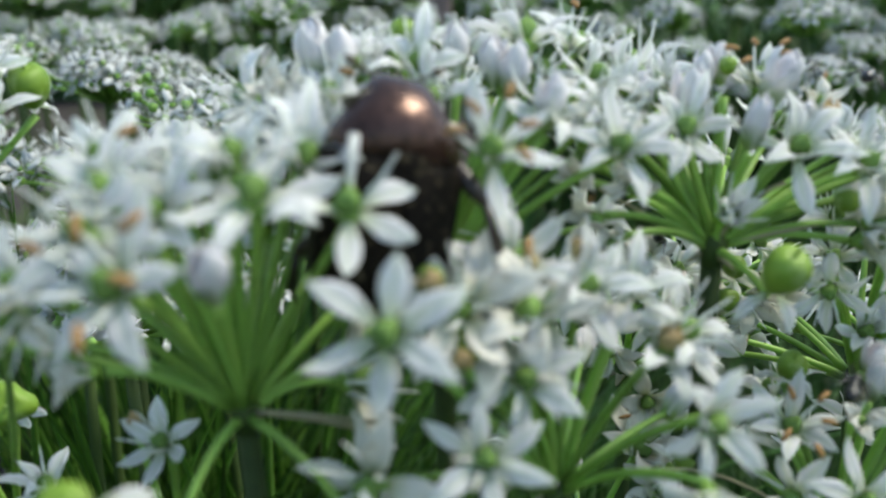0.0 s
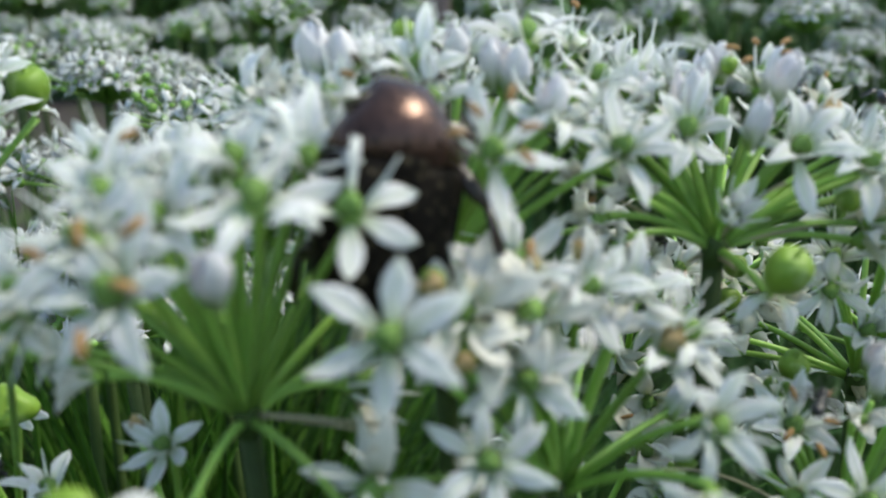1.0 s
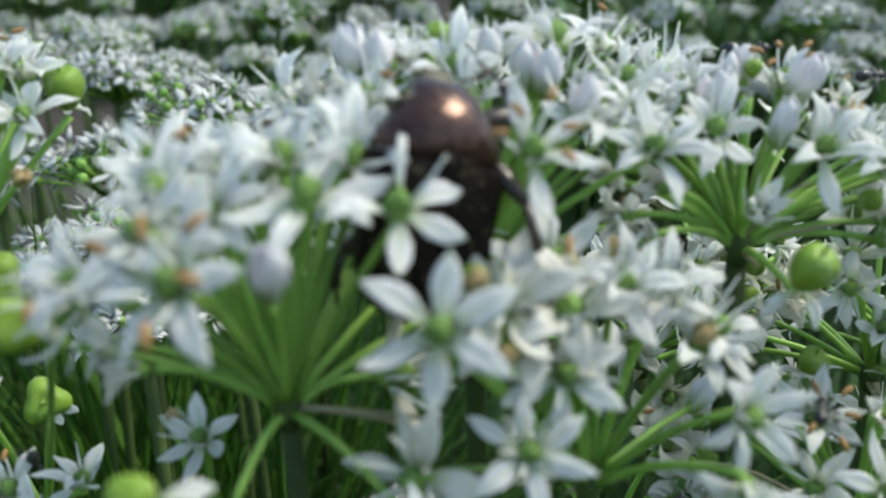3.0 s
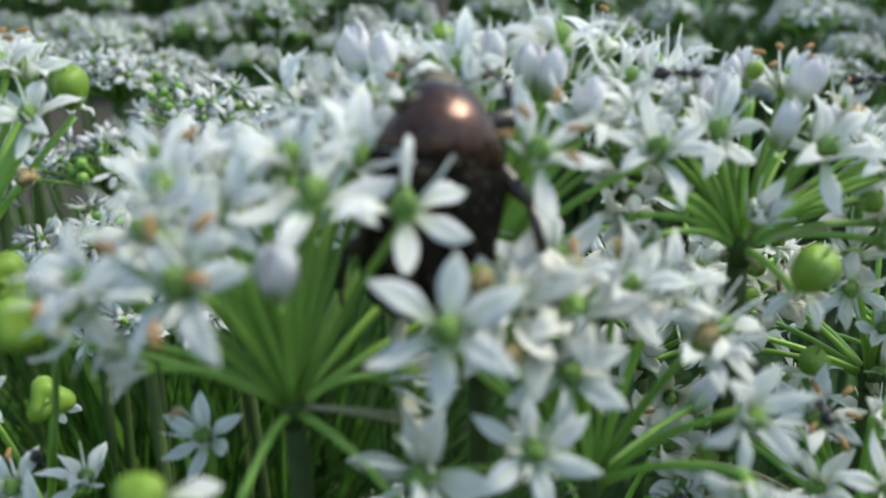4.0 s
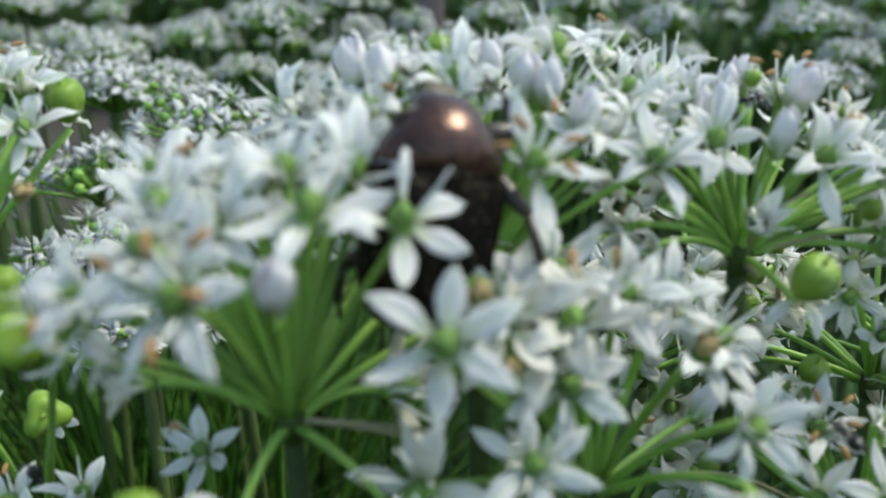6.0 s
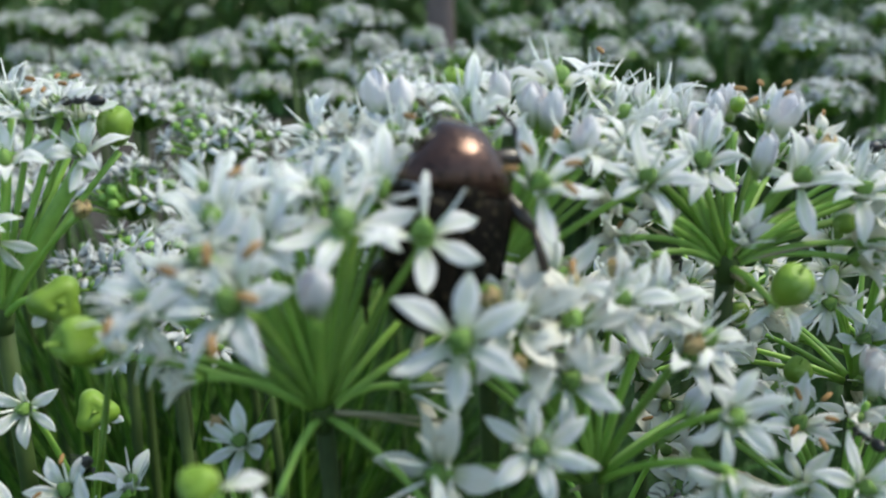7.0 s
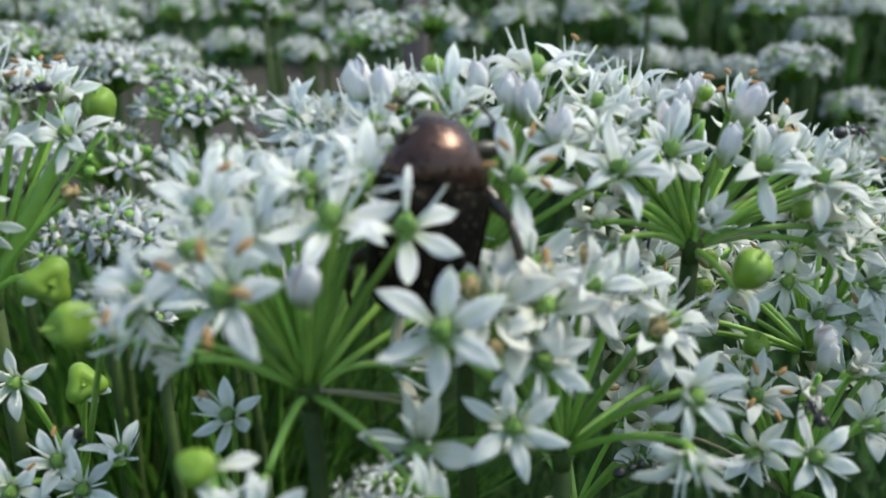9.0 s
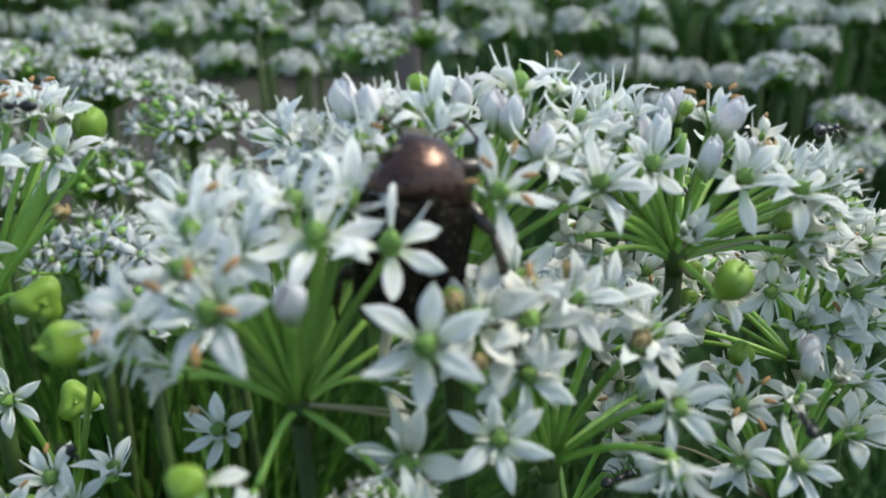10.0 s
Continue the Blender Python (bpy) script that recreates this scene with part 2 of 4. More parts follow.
def bud_mesh(length, width):
    bm = bmesh.new()
    prof = [(0.16, 0.0), (0.32, 0.06), (0.60, 0.16), (0.84, 0.30), (0.97, 0.45), (1.0, 0.56), (0.84, 0.70), (0.58, 0.83), (0.32, 0.93), (0.08, 1.0)]
    loops = []
    for r, z in prof:
        loop = []
        for k in range(24):
            a = 2 * math.pi * k / 24
            lap = 0.28 * abs(math.sin(1.5 * a + 0.5 * z)) ** 0.6 + 0.06 * abs(math.sin(3 * a + 0.5))
            loop.append(Vector(((r * (0.72 + lap)) * width / 2 * math.cos(a) * (1.0 if math.cos(a) > 0 else 0.86) + 0.35 * z * z, (r * (0.72 + lap)) * width / 2 * math.sin(a), z * length)) * MM)
        loops.append(loop)
    rings(bm, loops)
    return mesh_of("bud", bm, M_BUD)


BUD_TEPALS = [tepal_mesh("tepal", 5.5, 3.0, 0.34, -0.75, 0.0, 21, M_BUD_TEPAL), tepal_mesh("tepal", 5.2, 2.8, 0.30, -0.6, 0.15, 22, M_BUD_TEPAL), tepal_mesh("tepal", 5.8, 2.9, 0.38, -0.85, -0.15, 23, M_BUD_TEPAL)]


def bud(parent, m, rnd, w=1.0):
    """A closed bud: its core, wrapped in three outer tepals."""
    core = part("bud", rnd.choice(BUDS), parent, m @ Matrix.Diagonal((w, w, w ** 0.6, 1)), "closed white bud, green at its base")
    for k in range(3):
        part("tepal", rnd.choice(BUD_TEPALS), core, pose(0, 0, 0, 0, 0, 120 * k + rnd.uniform(-8, 8)) @ pose(0.85 * MM, 0, 0.1 * MM, rnd.uniform(-12, 12), -100 + rnd.uniform(-2, 9), 0))


def capsule_mesh(size, lobe, notch):
    bm = bmesh.new()
    prof = [(0.2, -0.05), (0.52, 0.04), (0.82, 0.22), (0.97, 0.45), (1.0, 0.62), (0.9, 0.8), (0.66, 0.93), (0.3, 0.98 - notch), (0.10, 0.95 - notch * 1.3), (0.06, 1.1), (0.05, 1.25)]
    lathe(bm, [(r * size / 2 * MM, z * size * 1.0 * MM) for r, z in prof], 24, 3, lobe)
    return mesh_of("seed_capsule", bm, M_CAPSULE)


OVARY, RECEPTACLE = ovary_mesh(), receptacle_mesh()
STAMENS = [stamen_mesh(1.3), stamen_mesh(2.2), bare_stamen_mesh()]
BUDS = [bud_mesh(5.2, 2.7), bud_mesh(4.8, 2.5), bud_mesh(5.5, 2.7)]
CAPSULES = [capsule_mesh(5.0, 0.05, 0.0), capsule_mesh(5.0, 0.2, 0.06), capsule_mesh(5.0, 0.08, 0.02)]


def withered_mesh():
    """A shrivelled flower: a dull lump, its dry tepals crumpled together over it."""
    rnd = random.Random(31)
    bm = bmesh.new()
    lathe(bm, [(0.3 * MM, 0), (0.85 * MM, 0.4 * MM), (1.1 * MM, 1.0 * MM), (0.9 * MM, 1.7 * MM), (0.4 * MM, 2.1 * MM), (0.1 * MM, 2.2 * MM)], 14, 5, 0.16)
    for k in range(6):
        a = 1.05 * k + rnd.uniform(-0.3, 0.3)
        r, top = rnd.uniform(0.25, 1.0), rnd.uniform(2.2, 3.8)
        way = (0.75, 0.4), (1.15, 1.3), (0.85, 0.5 * (1.3 + top)), (r, top)
        tube(bm, [(q * math.cos(a + 0.2 * i) * MM, q * math.sin(a + 0.2 * i) * MM, z * MM) for i, (q, z) in enumerate(way)], [0.3 * MM, 0.42 * MM, 0.34 * MM, 0.10 * MM], 5)
    return mesh_of("withered_flower", bm, M_WITHER)


WITHERED = withered_mesh()


def facing(az, el):
    """A direction: az degrees to the right of the way towards the path's start, el above the level."""
    a, e = radians(az), radians(el)
    return Vector((math.sin(a) * math.cos(e), -math.cos(a) * math.cos(e), math.sin(e)))


def frame_of(place, axis, spin=0.0):
    """A pose with z along axis, turned by spin degrees about it."""
    z = axis.normalized()
    y = Vector((0, 0, 1)) - z * z.z
    if y.length < 0.05:
        y = Vector((0, 1, 0))
    y.normalize()
    m = Matrix((y.cross(z), y, z)).transposed().to_4x4()
    return Matrix.Translation(place) @ m @ pose(0, 0, 0, 0, 0, spin)


def flower(parent, place, axis, spin, rnd, opened=70, stamens=6, anthers=0.03, size=1.0, tepals=None, wild=1.0, lost=(), rolled=()):
    """A six-tepalled flower as a part of a plant, with its own pieces."""
    fl = part("flower", RECEPTACLE, parent, frame_of(place, axis, spin) @ Matrix.Scale(size, 4))
    for k in range(6):
        if rnd.random() < 0.06 * (wild >= 1) or k in lost:
            continue
        lift = opened + rnd.uniform(-16, 16) * wild - (8 if k % 2 else 0)
        part("tepal", rnd.choice(tepals or (TEPALS if wild >= 1 else TEPALS[:5])), fl, pose(0, 0, 0, 0, 0, 60 * k + rnd.uniform(-11, 11) * wild) @ pose(0.8 * MM, 0, (0.15 if k % 2 else -0.1) * MM, rnd.uniform(-25, 25) * wild, lift - 90, 0) @ Matrix.Diagonal((rnd.uniform(0.76, 1.06), rnd.uniform(0.8, 1.02) * (0.4 if k in rolled else 1), 1, 1)))
    part("ovary", OVARY, fl, pose(0, 0, 0.1 * MM, 0, 0, rnd.uniform(0, 60)), "plump three-lobed green ovary")
    for k in range(stamens):
        mesh = (STAMENS[0] if k % 2 else STAMENS[1]) if rnd.random() < anthers else STAMENS[2]
        part("stamen", mesh, fl, pose(0, 0, 0, 0, 0, 60 * k + 30 * (6 // max(stamens, 1) == 1) + rnd.uniform(-8, 8)) @ pose(0, 0, 0, 0, rnd.uniform(0, 14), 0))
    return fl


def pedicel(parent, hub, end, axis, rnd, r=0.42):
    hub, end = Vector(hub), Vector(end)
    start = (end - hub).normalized()
    c = hub + start * (end - hub).length * 0.55 + Vector((0, 0, 2.0)) + (-axis) * 1.5
    bm = bmesh.new()
    tube(bm, [p * MM for p in curve_points(hub + start * 1.2, c, end - axis * 1.1, 8)], [r * MM * (1.15 - 0.25 * i / 7 + (0.25 if i == 7 else 0)) for i in range(8)], 7)
    part("pedicel", bm, parent, material=M_PEDICEL)


def plant(hub, flowers=(), buds=(), capsules=(), filler=0, seed=0, label="", lean=(0, 0), back=60.0, radius=25.0, filler_buds=0.2, thick=1.15, more=(), faded=(), spent=(), stubs=(), withered=(), furled=(), worn_shaded=0.0):
    """A garlic chive plant: a stem on the ground, an umbel on it. hub and places in mm; flowers (x, y, z, az, el, spin,
    share of anthers, stalk, opening, size, tepals lost, tepals rolled);
    buds (x, y, z, az, el, breadth); capsules (x, y, z, az, el, width); more, faded: flowers (x, y, z) that face
    outwards; spent: small closing flowers (x, y, z, az, el); furled: closed over the ovary; worn_shaded: share of
    flowers with faded tepals, for wear and for shade put into the colour; stubs: dry stalks (x, y, z, curl); withered:
    shrivelled flowers (x, y, z). filler: further flowers on the side away from the path."""
    rnd = random.Random(seed)
    hub = Vector(hub)
    base = Vector((hub.x + lean[0], hub.y + lean[1], 0))
    thing = new("garlic_chive", None)
    thing.location = base * MM
    thing.empty_display_size = 0.01
    tagged(thing, label or "flowering garlic chive with a round umbel of white star flowers", "flower", "garlic chives in flower")
    h = hub - base
    bm = bmesh.new()
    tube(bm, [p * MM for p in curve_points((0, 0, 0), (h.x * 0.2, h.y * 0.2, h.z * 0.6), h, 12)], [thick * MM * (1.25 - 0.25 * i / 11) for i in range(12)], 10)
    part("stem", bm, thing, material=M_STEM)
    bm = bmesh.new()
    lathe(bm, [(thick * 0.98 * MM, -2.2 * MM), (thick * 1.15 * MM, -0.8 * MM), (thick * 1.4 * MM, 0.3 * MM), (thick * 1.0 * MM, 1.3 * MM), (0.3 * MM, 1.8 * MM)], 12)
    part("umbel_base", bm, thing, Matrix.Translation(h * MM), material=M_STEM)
    for k in range(2):
        bm = bmesh.new()
        a = rnd.uniform(0, 360)
        lathe(bm, [(0.3 * MM, 0), (0.6 * MM, 0.8 * MM), (0.4 * MM, 2.0 * MM), (0.08 * MM, 3.4 * MM)], 9, 2, 0.6)
        part("spathe", bm, thing, frame_of(h * MM, facing(a, -35), 0), "dry papery spathe", M_HUSK)
    # the duller faded tepals also stand in for shade on the lower right
    for x, y, z, az, el, spin, *rest in flowers:
        p, ax = Vector((x, y, z)) - base, facing(az, el)
        pedicel(thing, h, p, ax, rnd, rest[1] if len(rest) > 1 else 0.42)
        flower(thing, p * MM, ax, spin, rnd, rest[2] if len(rest) > 2 else rnd.uniform(62, 82), 2 if len(rest) > 3 and rest[3] > 0.98 and not rest[0] else 6, size=rest[3] if len(rest) > 3 else rnd.uniform(0.78, 0.94), anthers=rest[0] if rest else 0.03, wild=0.7 if len(rest) > 2 else 1.0, tepals=FADED if rnd.random() < worn_shaded else None, lost=rest[4] if len(rest) > 4 else (), rolled=rest[5] if len(rest) > 5 else ())
    for x, y, z, az, el, *wide in buds:
        w = wide[0] if wide else 1.0
        p, ax = Vector((x, y, z)) - base, facing(az, el)
        pedicel(thing, h, p - ax * 3, ax, rnd)
        bud(thing, frame_of((p - ax * 3.2) * MM, ax, rnd.uniform(0, 60)), rnd, w)
    for place, tepals in [(q, None) for q in more] + [(q, FADED) for q in faded]:
        p = Vector(place) - base
        ax = ((p - h).normalized() * 0.75 + Vector((rnd.uniform(-0.3, 0.3), -0.45, rnd.uniform(-0.1, 0.3)))).normalized()
        pedicel(thing, h, p, ax, rnd)
        flower(thing, p * MM, ax, rnd.uniform(0, 60), rnd, rnd.uniform(55, 84) if not tepals else rnd.uniform(50, 95), 6, size=rnd.uniform(0.82, 0.98) if not tepals else rnd.uniform(1.0, 1.15), tepals=tepals)
    for x, y, z, az, el in spent:
        p, ax = Vector((x, y, z)) - base, facing(az, el)
        pedicel(thing, h, p, ax, rnd)
        flower(thing, p * MM, ax, rnd.uniform(0, 60), rnd, rnd.uniform(28, 50), 3, size=0.62, tepals=FADED)
    for x, y, z, az, el in furled:
        p, ax = Vector((x, y, z)) - base, facing(az, el)
        pedicel(thing, h, p - ax * 1.5, ax, rnd)
        flower(thing, (p - ax * 1.5) * MM, ax, rnd.uniform(0, 60), rnd, 26, 6, size=0.8, wild=0.8)
    for place in withered:
        p = Vector(place) - base
        ax = ((p - h).normalized() + Vector((rnd.uniform(-0.4, 0.4), -0.2, 0.3))).normalized()
        pedicel(thing, h, p, ax, rnd, 0.36)
        part("withered_flower", WITHERED, thing, frame_of((p - ax * 1.2) * MM, ax, rnd.uniform(0, 120)) @ Matrix.Scale(rnd.uniform(0.65, 0.95), 4), "shrivelled brown and olive flower")
    for x, y, z, curl in stubs:
        p = Vector((x, y, z)) - base
        side = (p - h).cross(Vector((0, 0, 1))).normalized()
        bm = bmesh.new()
        tube(bm, [q * MM for q in curve_points(h, h.lerp(p, 0.5) + side * curl + Vector((0, 0, curl)), p, 8)], [0.30 * MM, 0.28 * MM, 0.26 * MM, 0.24 * MM, 0.22 * MM, 0.2 * MM, 0.18 * MM, 0.26 * MM], 6)
        part("dry_stalk", bm, thing, label="dry straw-coloured stalk", material=M_HUSK)
    for x, y, z, az, el, wide in capsules:
        p, ax = Vector((x, y, z)) - base, facing(az, el)
        pedicel(thing, h, p - ax * 2.2, ax, rnd)
        part("seed_capsule", CAPSULES[1] if wide >= 4.6 else rnd.choice(CAPSULES[::2]), thing, frame_of((p - ax * wide * 0.45) * MM, ax, rnd.uniform(0, 120)) @ Matrix.Diagonal((wide / 5, wide / 5, wide / (4.3 if wide > 4 else 5), 1)), "plump green unripe seed capsule")
        for k in range(2 if wide >= 3 else 0):
            part("withered_tepal", TEPALS[3], thing, frame_of((p - ax * 2.6) * MM, ax, rnd.uniform(0, 360)) @ pose(0.7 * MM, 0, 0, 0, 40, 0) @ Matrix.Scale(0.7, 4))
    for k in range(filler):
        az = 180 + back * 2.2 * (k / max(filler - 1, 1) - 0.5) + rnd.uniform(-14, 14)
        el = rnd.uniform(4, 58)
        ax = facing(az, el)
        p = h + ax * radius * rnd.uniform(0.78, 0.98)
        face = (ax + Vector((0, 0, 0.5))).normalized()
        pedicel(thing, h, p, face, rnd)
        if rnd.random() < filler_buds:
            bud(thing, frame_of((p - face * 2) * MM, face, 0), rnd)
        else:
            flower(thing, p * MM, face, rnd.uniform(0, 60), rnd, rnd.uniform(60, 84), 3)
    return thing

# ---- ground ----
bm = bmesh.new()
N = 60
grid = [[None] * (N + 1) for _ in range(N + 1)]
for i in range(N + 1):
    for j in range(N + 1):
        u, v = 2 * i / N - 1, 2 * j / N - 1
        x, y = math.copysign(abs(u) ** 4 * 300 + abs(u) * 1.2, u), math.copysign(abs(v) ** 4 * 300 + abs(v) * 1.2, v) + 0.5
        grid[i][j] = bm.verts.new((x, y, 0.012 * noise.noise((x * 6, y * 6, 0)) if abs(u) < 0.5 and abs(v) < 0.5 else 0))
for i in range(N):
    for j in range(N):
        bm.faces.new((grid[i][j], grid[i + 1][j], grid[i + 1][j + 1], grid[i][j + 1]))
tagged(new("ground", mesh_of("ground", bm, M_SOIL)), "dark bare garden soil under the plants", "soil", kind="structure")

# ---- garden post behind the bed ----
bm = bmesh.new()
loops = []
for z, r in ((-20, 15), (60, 15), (300, 14.5), (520, 14), (600, 14), (606, 12), (608, 8)):
    loops.append([Vector((r * sx * c, r * sy * d, z)) * MM for sx, sy, c, d in ((1, 1, 1, 0.85), (1, 1, 0.85, 1), (-1, 1, 0.85, 1), (-1, 1, 1, 0.85), (-1, -1, 1, 0.85), (-1, -1, 0.85, 1), (1, -1, 0.85, 1), (1, -1, 1, 0.85))])
rings(bm, loops)
post = tagged(new("garden_post", mesh_of("garden_post", bm, M_POST)), "weathered pinkish concrete post standing behind the flower bed", "post")
post.location = (-0.009, 0.93, 0)

# ---- plants near the path (mm) ----
plant((-17.3, 70.3, 365.8), [
    (-13.1, 62.8, 386.8, -4, 60, 25, 0.0, 0.42, 82, 1.06), (-6.1, 63.1, 385.8, 6, 58, 28, 0.0, 0.42, 84, 0.985, (2,), (1,)), (-21.9, 57.0, 382.0, -12, 32, 14, 0.95, 0.42, 76, 1.12), (-24.8, 64.1, 387.2, -18, 56, 40, 0.1, 0.42, 80, 0.92),
    (-26.6, 68.9, 388.8, -20, 60, 15, 0.03, 0.8), (-15.6, 67.3, 389.1, 0, 62, 5), (-31.4, 61.4, 379.2, -50, -35, 20), (-8.8, 73.3, 389, 30, 60, 30)],
    [(-14.8, 55, 383.7, 10, 55), (-21, 78.5, 388.3, -20, 70), (-24.4, 75.8, 387.4, -30, 70)],
    [(-4.3, 56.4, 358.6, 20, -20, 4.6)], 12, 11, "garlic chive in full flower, a full white umbel", (6, 10), thick=0.98,
    more=[(-24.4, 76.3, 387.4), (-21, 69.8, 387.2), (-17.8, 73.9, 387.5), (-10.5, 70.1, 388.4), (-12.2, 79.3, 388.3), (-21, 64, 385.3), (-24.9, 59.9, 385.1), (-29.4, 59, 381.6), (-18.8, 67.5, 386.6)],
    spent=[(-29, 66.5, 371.4, -70, 5), (-31.2, 67.2, 373.6, -60, 15), (-21, 60.7, 360.8, -30, -30), (-34.9, 65.5, 374.4, -80, 25)], faded=[(-8.2, 74, 367)], stubs=[(-4.9, 69.2, 365, 0.5), (-6, 70.8, 363.4, 1.0)])
plant((11.8, 76.3, 353.5), [
    (-3.0, 56.1, 378.5, 0, 30, 26, 0, 0.42, 82, 0.99), (17.5, 73.1, 375.8, 10, 50, 5, 0, 0.42, 78, 0.95), (4.1, 61.5, 365.6, 0, 34, 34, 0.2, 0.42, 78, 0.84), (7.5, 65.7, 370.7, 8, 25, 20, 0, 0.42, 76, 0.95),
    (22.7, 64.3, 367.2, 18, 12, 8, 0, 0.42, 68), (22.1, 60.8, 362.4, 5, -35, 30), (7.3, 72.1, 378.5, 15, 46, 40, 0, 0.42, 66, 1.02), (13, 70.8, 376.8, 20, 40, 35)],
    [],
    [(2.8, 64.8, 373.5, 0, 40, 2.5), (-0.1, 66.6, 379.1, 0, 60, 2.3)], 8, 12, "garlic chive in flower, some tepals faded to cream", (8, 12), back=50,
    more=[(22.5, 74.1, 371), (20.6, 72.7, 369.9)],
    faded=[(2.4, 66.9, 376.4), (9.7, 70.5, 375.1), (-5.1, 63.2, 362.4), (4.7, 68.6, 373.1), (8.2, 67.7, 375.5)], withered=[(2.3, 61.9, 374.2), (13, 71.9, 380.1), (20.7, 70.3, 372.3), (-0.1, 63.8, 379.8), (8.1, 70.9, 379.5)])
plant((0.3, 85.1, 373.3), [
    (-9.5, 81.2, 392.3, -20, 60, 20), (-16.3, 86.3, 389.9, -55, 35, 5), (9.8, 92, 396.7, 170, 80, 12, 0.0, 0.42, 82, 1.14), (4.9, 70.0, 389.0, 8, 36, 38, 0.95, 0.42, 74, 0.95, (2, 3)),
    (17.1, 77.9, 387.7, 8, 42, 30, 0, 0.42, 76), (-7.7, 89, 394.4, -20, 65, 20), (-16.6, 80.9, 385.3, -50, 20, 33), (3, 94.2, 395.2, 0, 65, 12)],
    [(-11.6, 85.5, 397, -25, 72, 1.2), (-8.9, 85.2, 396.4, -10, 68, 1.2), (2.4, 89.2, 396.8, -10, 78), (8.3, 86.6, 394.7, 15, 75, 1.1), (11.4, 81.9, 392.2, 15, 72, 1.05), (5.7, 87, 395.6, -12, 70), (-5.3, 90.1, 395.3, -10, 72, 1.1)],
    [(-2.9, 89.5, 398.0, 0, 60, 2.9)], 9, 13, "garlic chive with flowers and plump buds under a climbing beetle", (4, 14), back=70, spent=[(-14.6, 84, 392.6, -40, 50)],
    more=[(-18.9, 89.8, 391.8), (-13.6, 82.7, 389.3), (-16.6, 82.3, 388.1), (-10.9, 80.9, 390.3), (-7, 86.4, 394.5), (-4.1, 88.6, 394.7), (-13.3, 88.8, 392.2), (16.2, 89.9, 393.1), (16.6, 84.8, 390.3), (11.3, 94.1, 393.3), (15.3, 96.9, 395.8), (11.2, 82.9, 390.4), (-1.4, 83.8, 394.7), (0.2, 80.7, 392)])
plant((29.8, 89.0, 375.2), [
    (36.1, 85.2, 386.1, 10, 40, 35, 0, 0.42, 78, 0.98), (24.8, 84.5, 388.3, 0, 45, 0, 0, 0.42, 76, 0.9), (20.5, 91.8, 390.7, -20, 65, 30), (43.4, 85.9, 384.3, 22, 38, 12, 0, 0.42, 80, 0.95),
    (24.4, 96.7, 389.8, -20, 65, 0), (45.8, 96.2, 384.5, 50, 50, 20), (40, 101, 386.5, 20, 60, 20), (49.7, 90.4, 383.9, 60, 40, 15), (19.5, 97.5, 389, -40, 60, 15), (35.6, 95.5, 391.7, 0, 68, 5, 1.0, 0.42, 50)],
    [(29.2, 94.7, 393.7, -5, 80), (31.6, 96, 394.9, 0, 82, 0.85), (36.1, 90.5, 392.9, 25, 62, 1.2), (26.2, 88.9, 391.3, -8, 75, 1.2), (32.2, 85.5, 389.4, 5, 72, 1.1), (39, 91.2, 388.5, 25, 70), (23, 95.7, 391.3, -30, 75, 0.9)],
    [(33, 77.7, 375.5, 15, 55, 4.4), (31.3, 92.7, 394, 0, 80, 1.9), (42.5, 86.7, 380.5, 40, 10, 2.5)], 9, 14, "garlic chive umbel opening, buds on top and long bare stalks", (2, 16), back=60,
    more=[(16.9, 90, 384.3), (21.7, 92.3, 385.5), (50.6, 91.6, 381), (50.4, 97.7, 383.9), (25.9, 97.3, 391.2)],
    faded=[(46.2, 88.5, 377.9), (45.6, 88.7, 375.6)], furled=[(30, 84, 380.2, 0, 35)], spent=[(41, 93.2, 389.5, 20, 60), (20.4, 84.8, 382.6, -40, 10), (15.4, 87, 383, -50, 10), (16.6, 84.5, 379.8, -50, 0), (18.2, 83, 377.6, -40, -10)], stubs=[(35.8, 86.1, 382.6, 3.0), (45, 89.5, 377.9, 0.5), (17.5, 90.1, 381.7, -0.5)], withered=[(40.2, 87.6, 389.8)])
plant((56.2, 107.7, 350.7), [
    (53.7, 94.7, 372.4, -5, 35, 20), (47.4, 99, 370.6, -20, 35, 5), (45.1, 94, 368.6, -20, -10, 30), (58.2, 96.8, 366.6, 5, 20, 40), (59.4, 98.3, 373, 10, 45, 10), (49.6, 104, 374.2, -10, 60, 22), (63.3, 104.3, 373.9, 30, 50, 40)],
    [(48.5, 88.2, 362.5, -10, 60), (65.2, 96.5, 370, 30, 40)],
    [(53.5, 96, 375.3, 0, 45, 2.8), (58.4, 100.3, 377.9, 0, 70, 3)], 10, 15, "garlic chive in flower with a few green capsules", (10, 8), worn_shaded=0.25,
    more=[(56.3, 97, 360.8), (60.6, 96.3, 361.9), (51.5, 97.3, 361.6), (55.5, 99.3, 376), (62.2, 97.4, 368.1)])
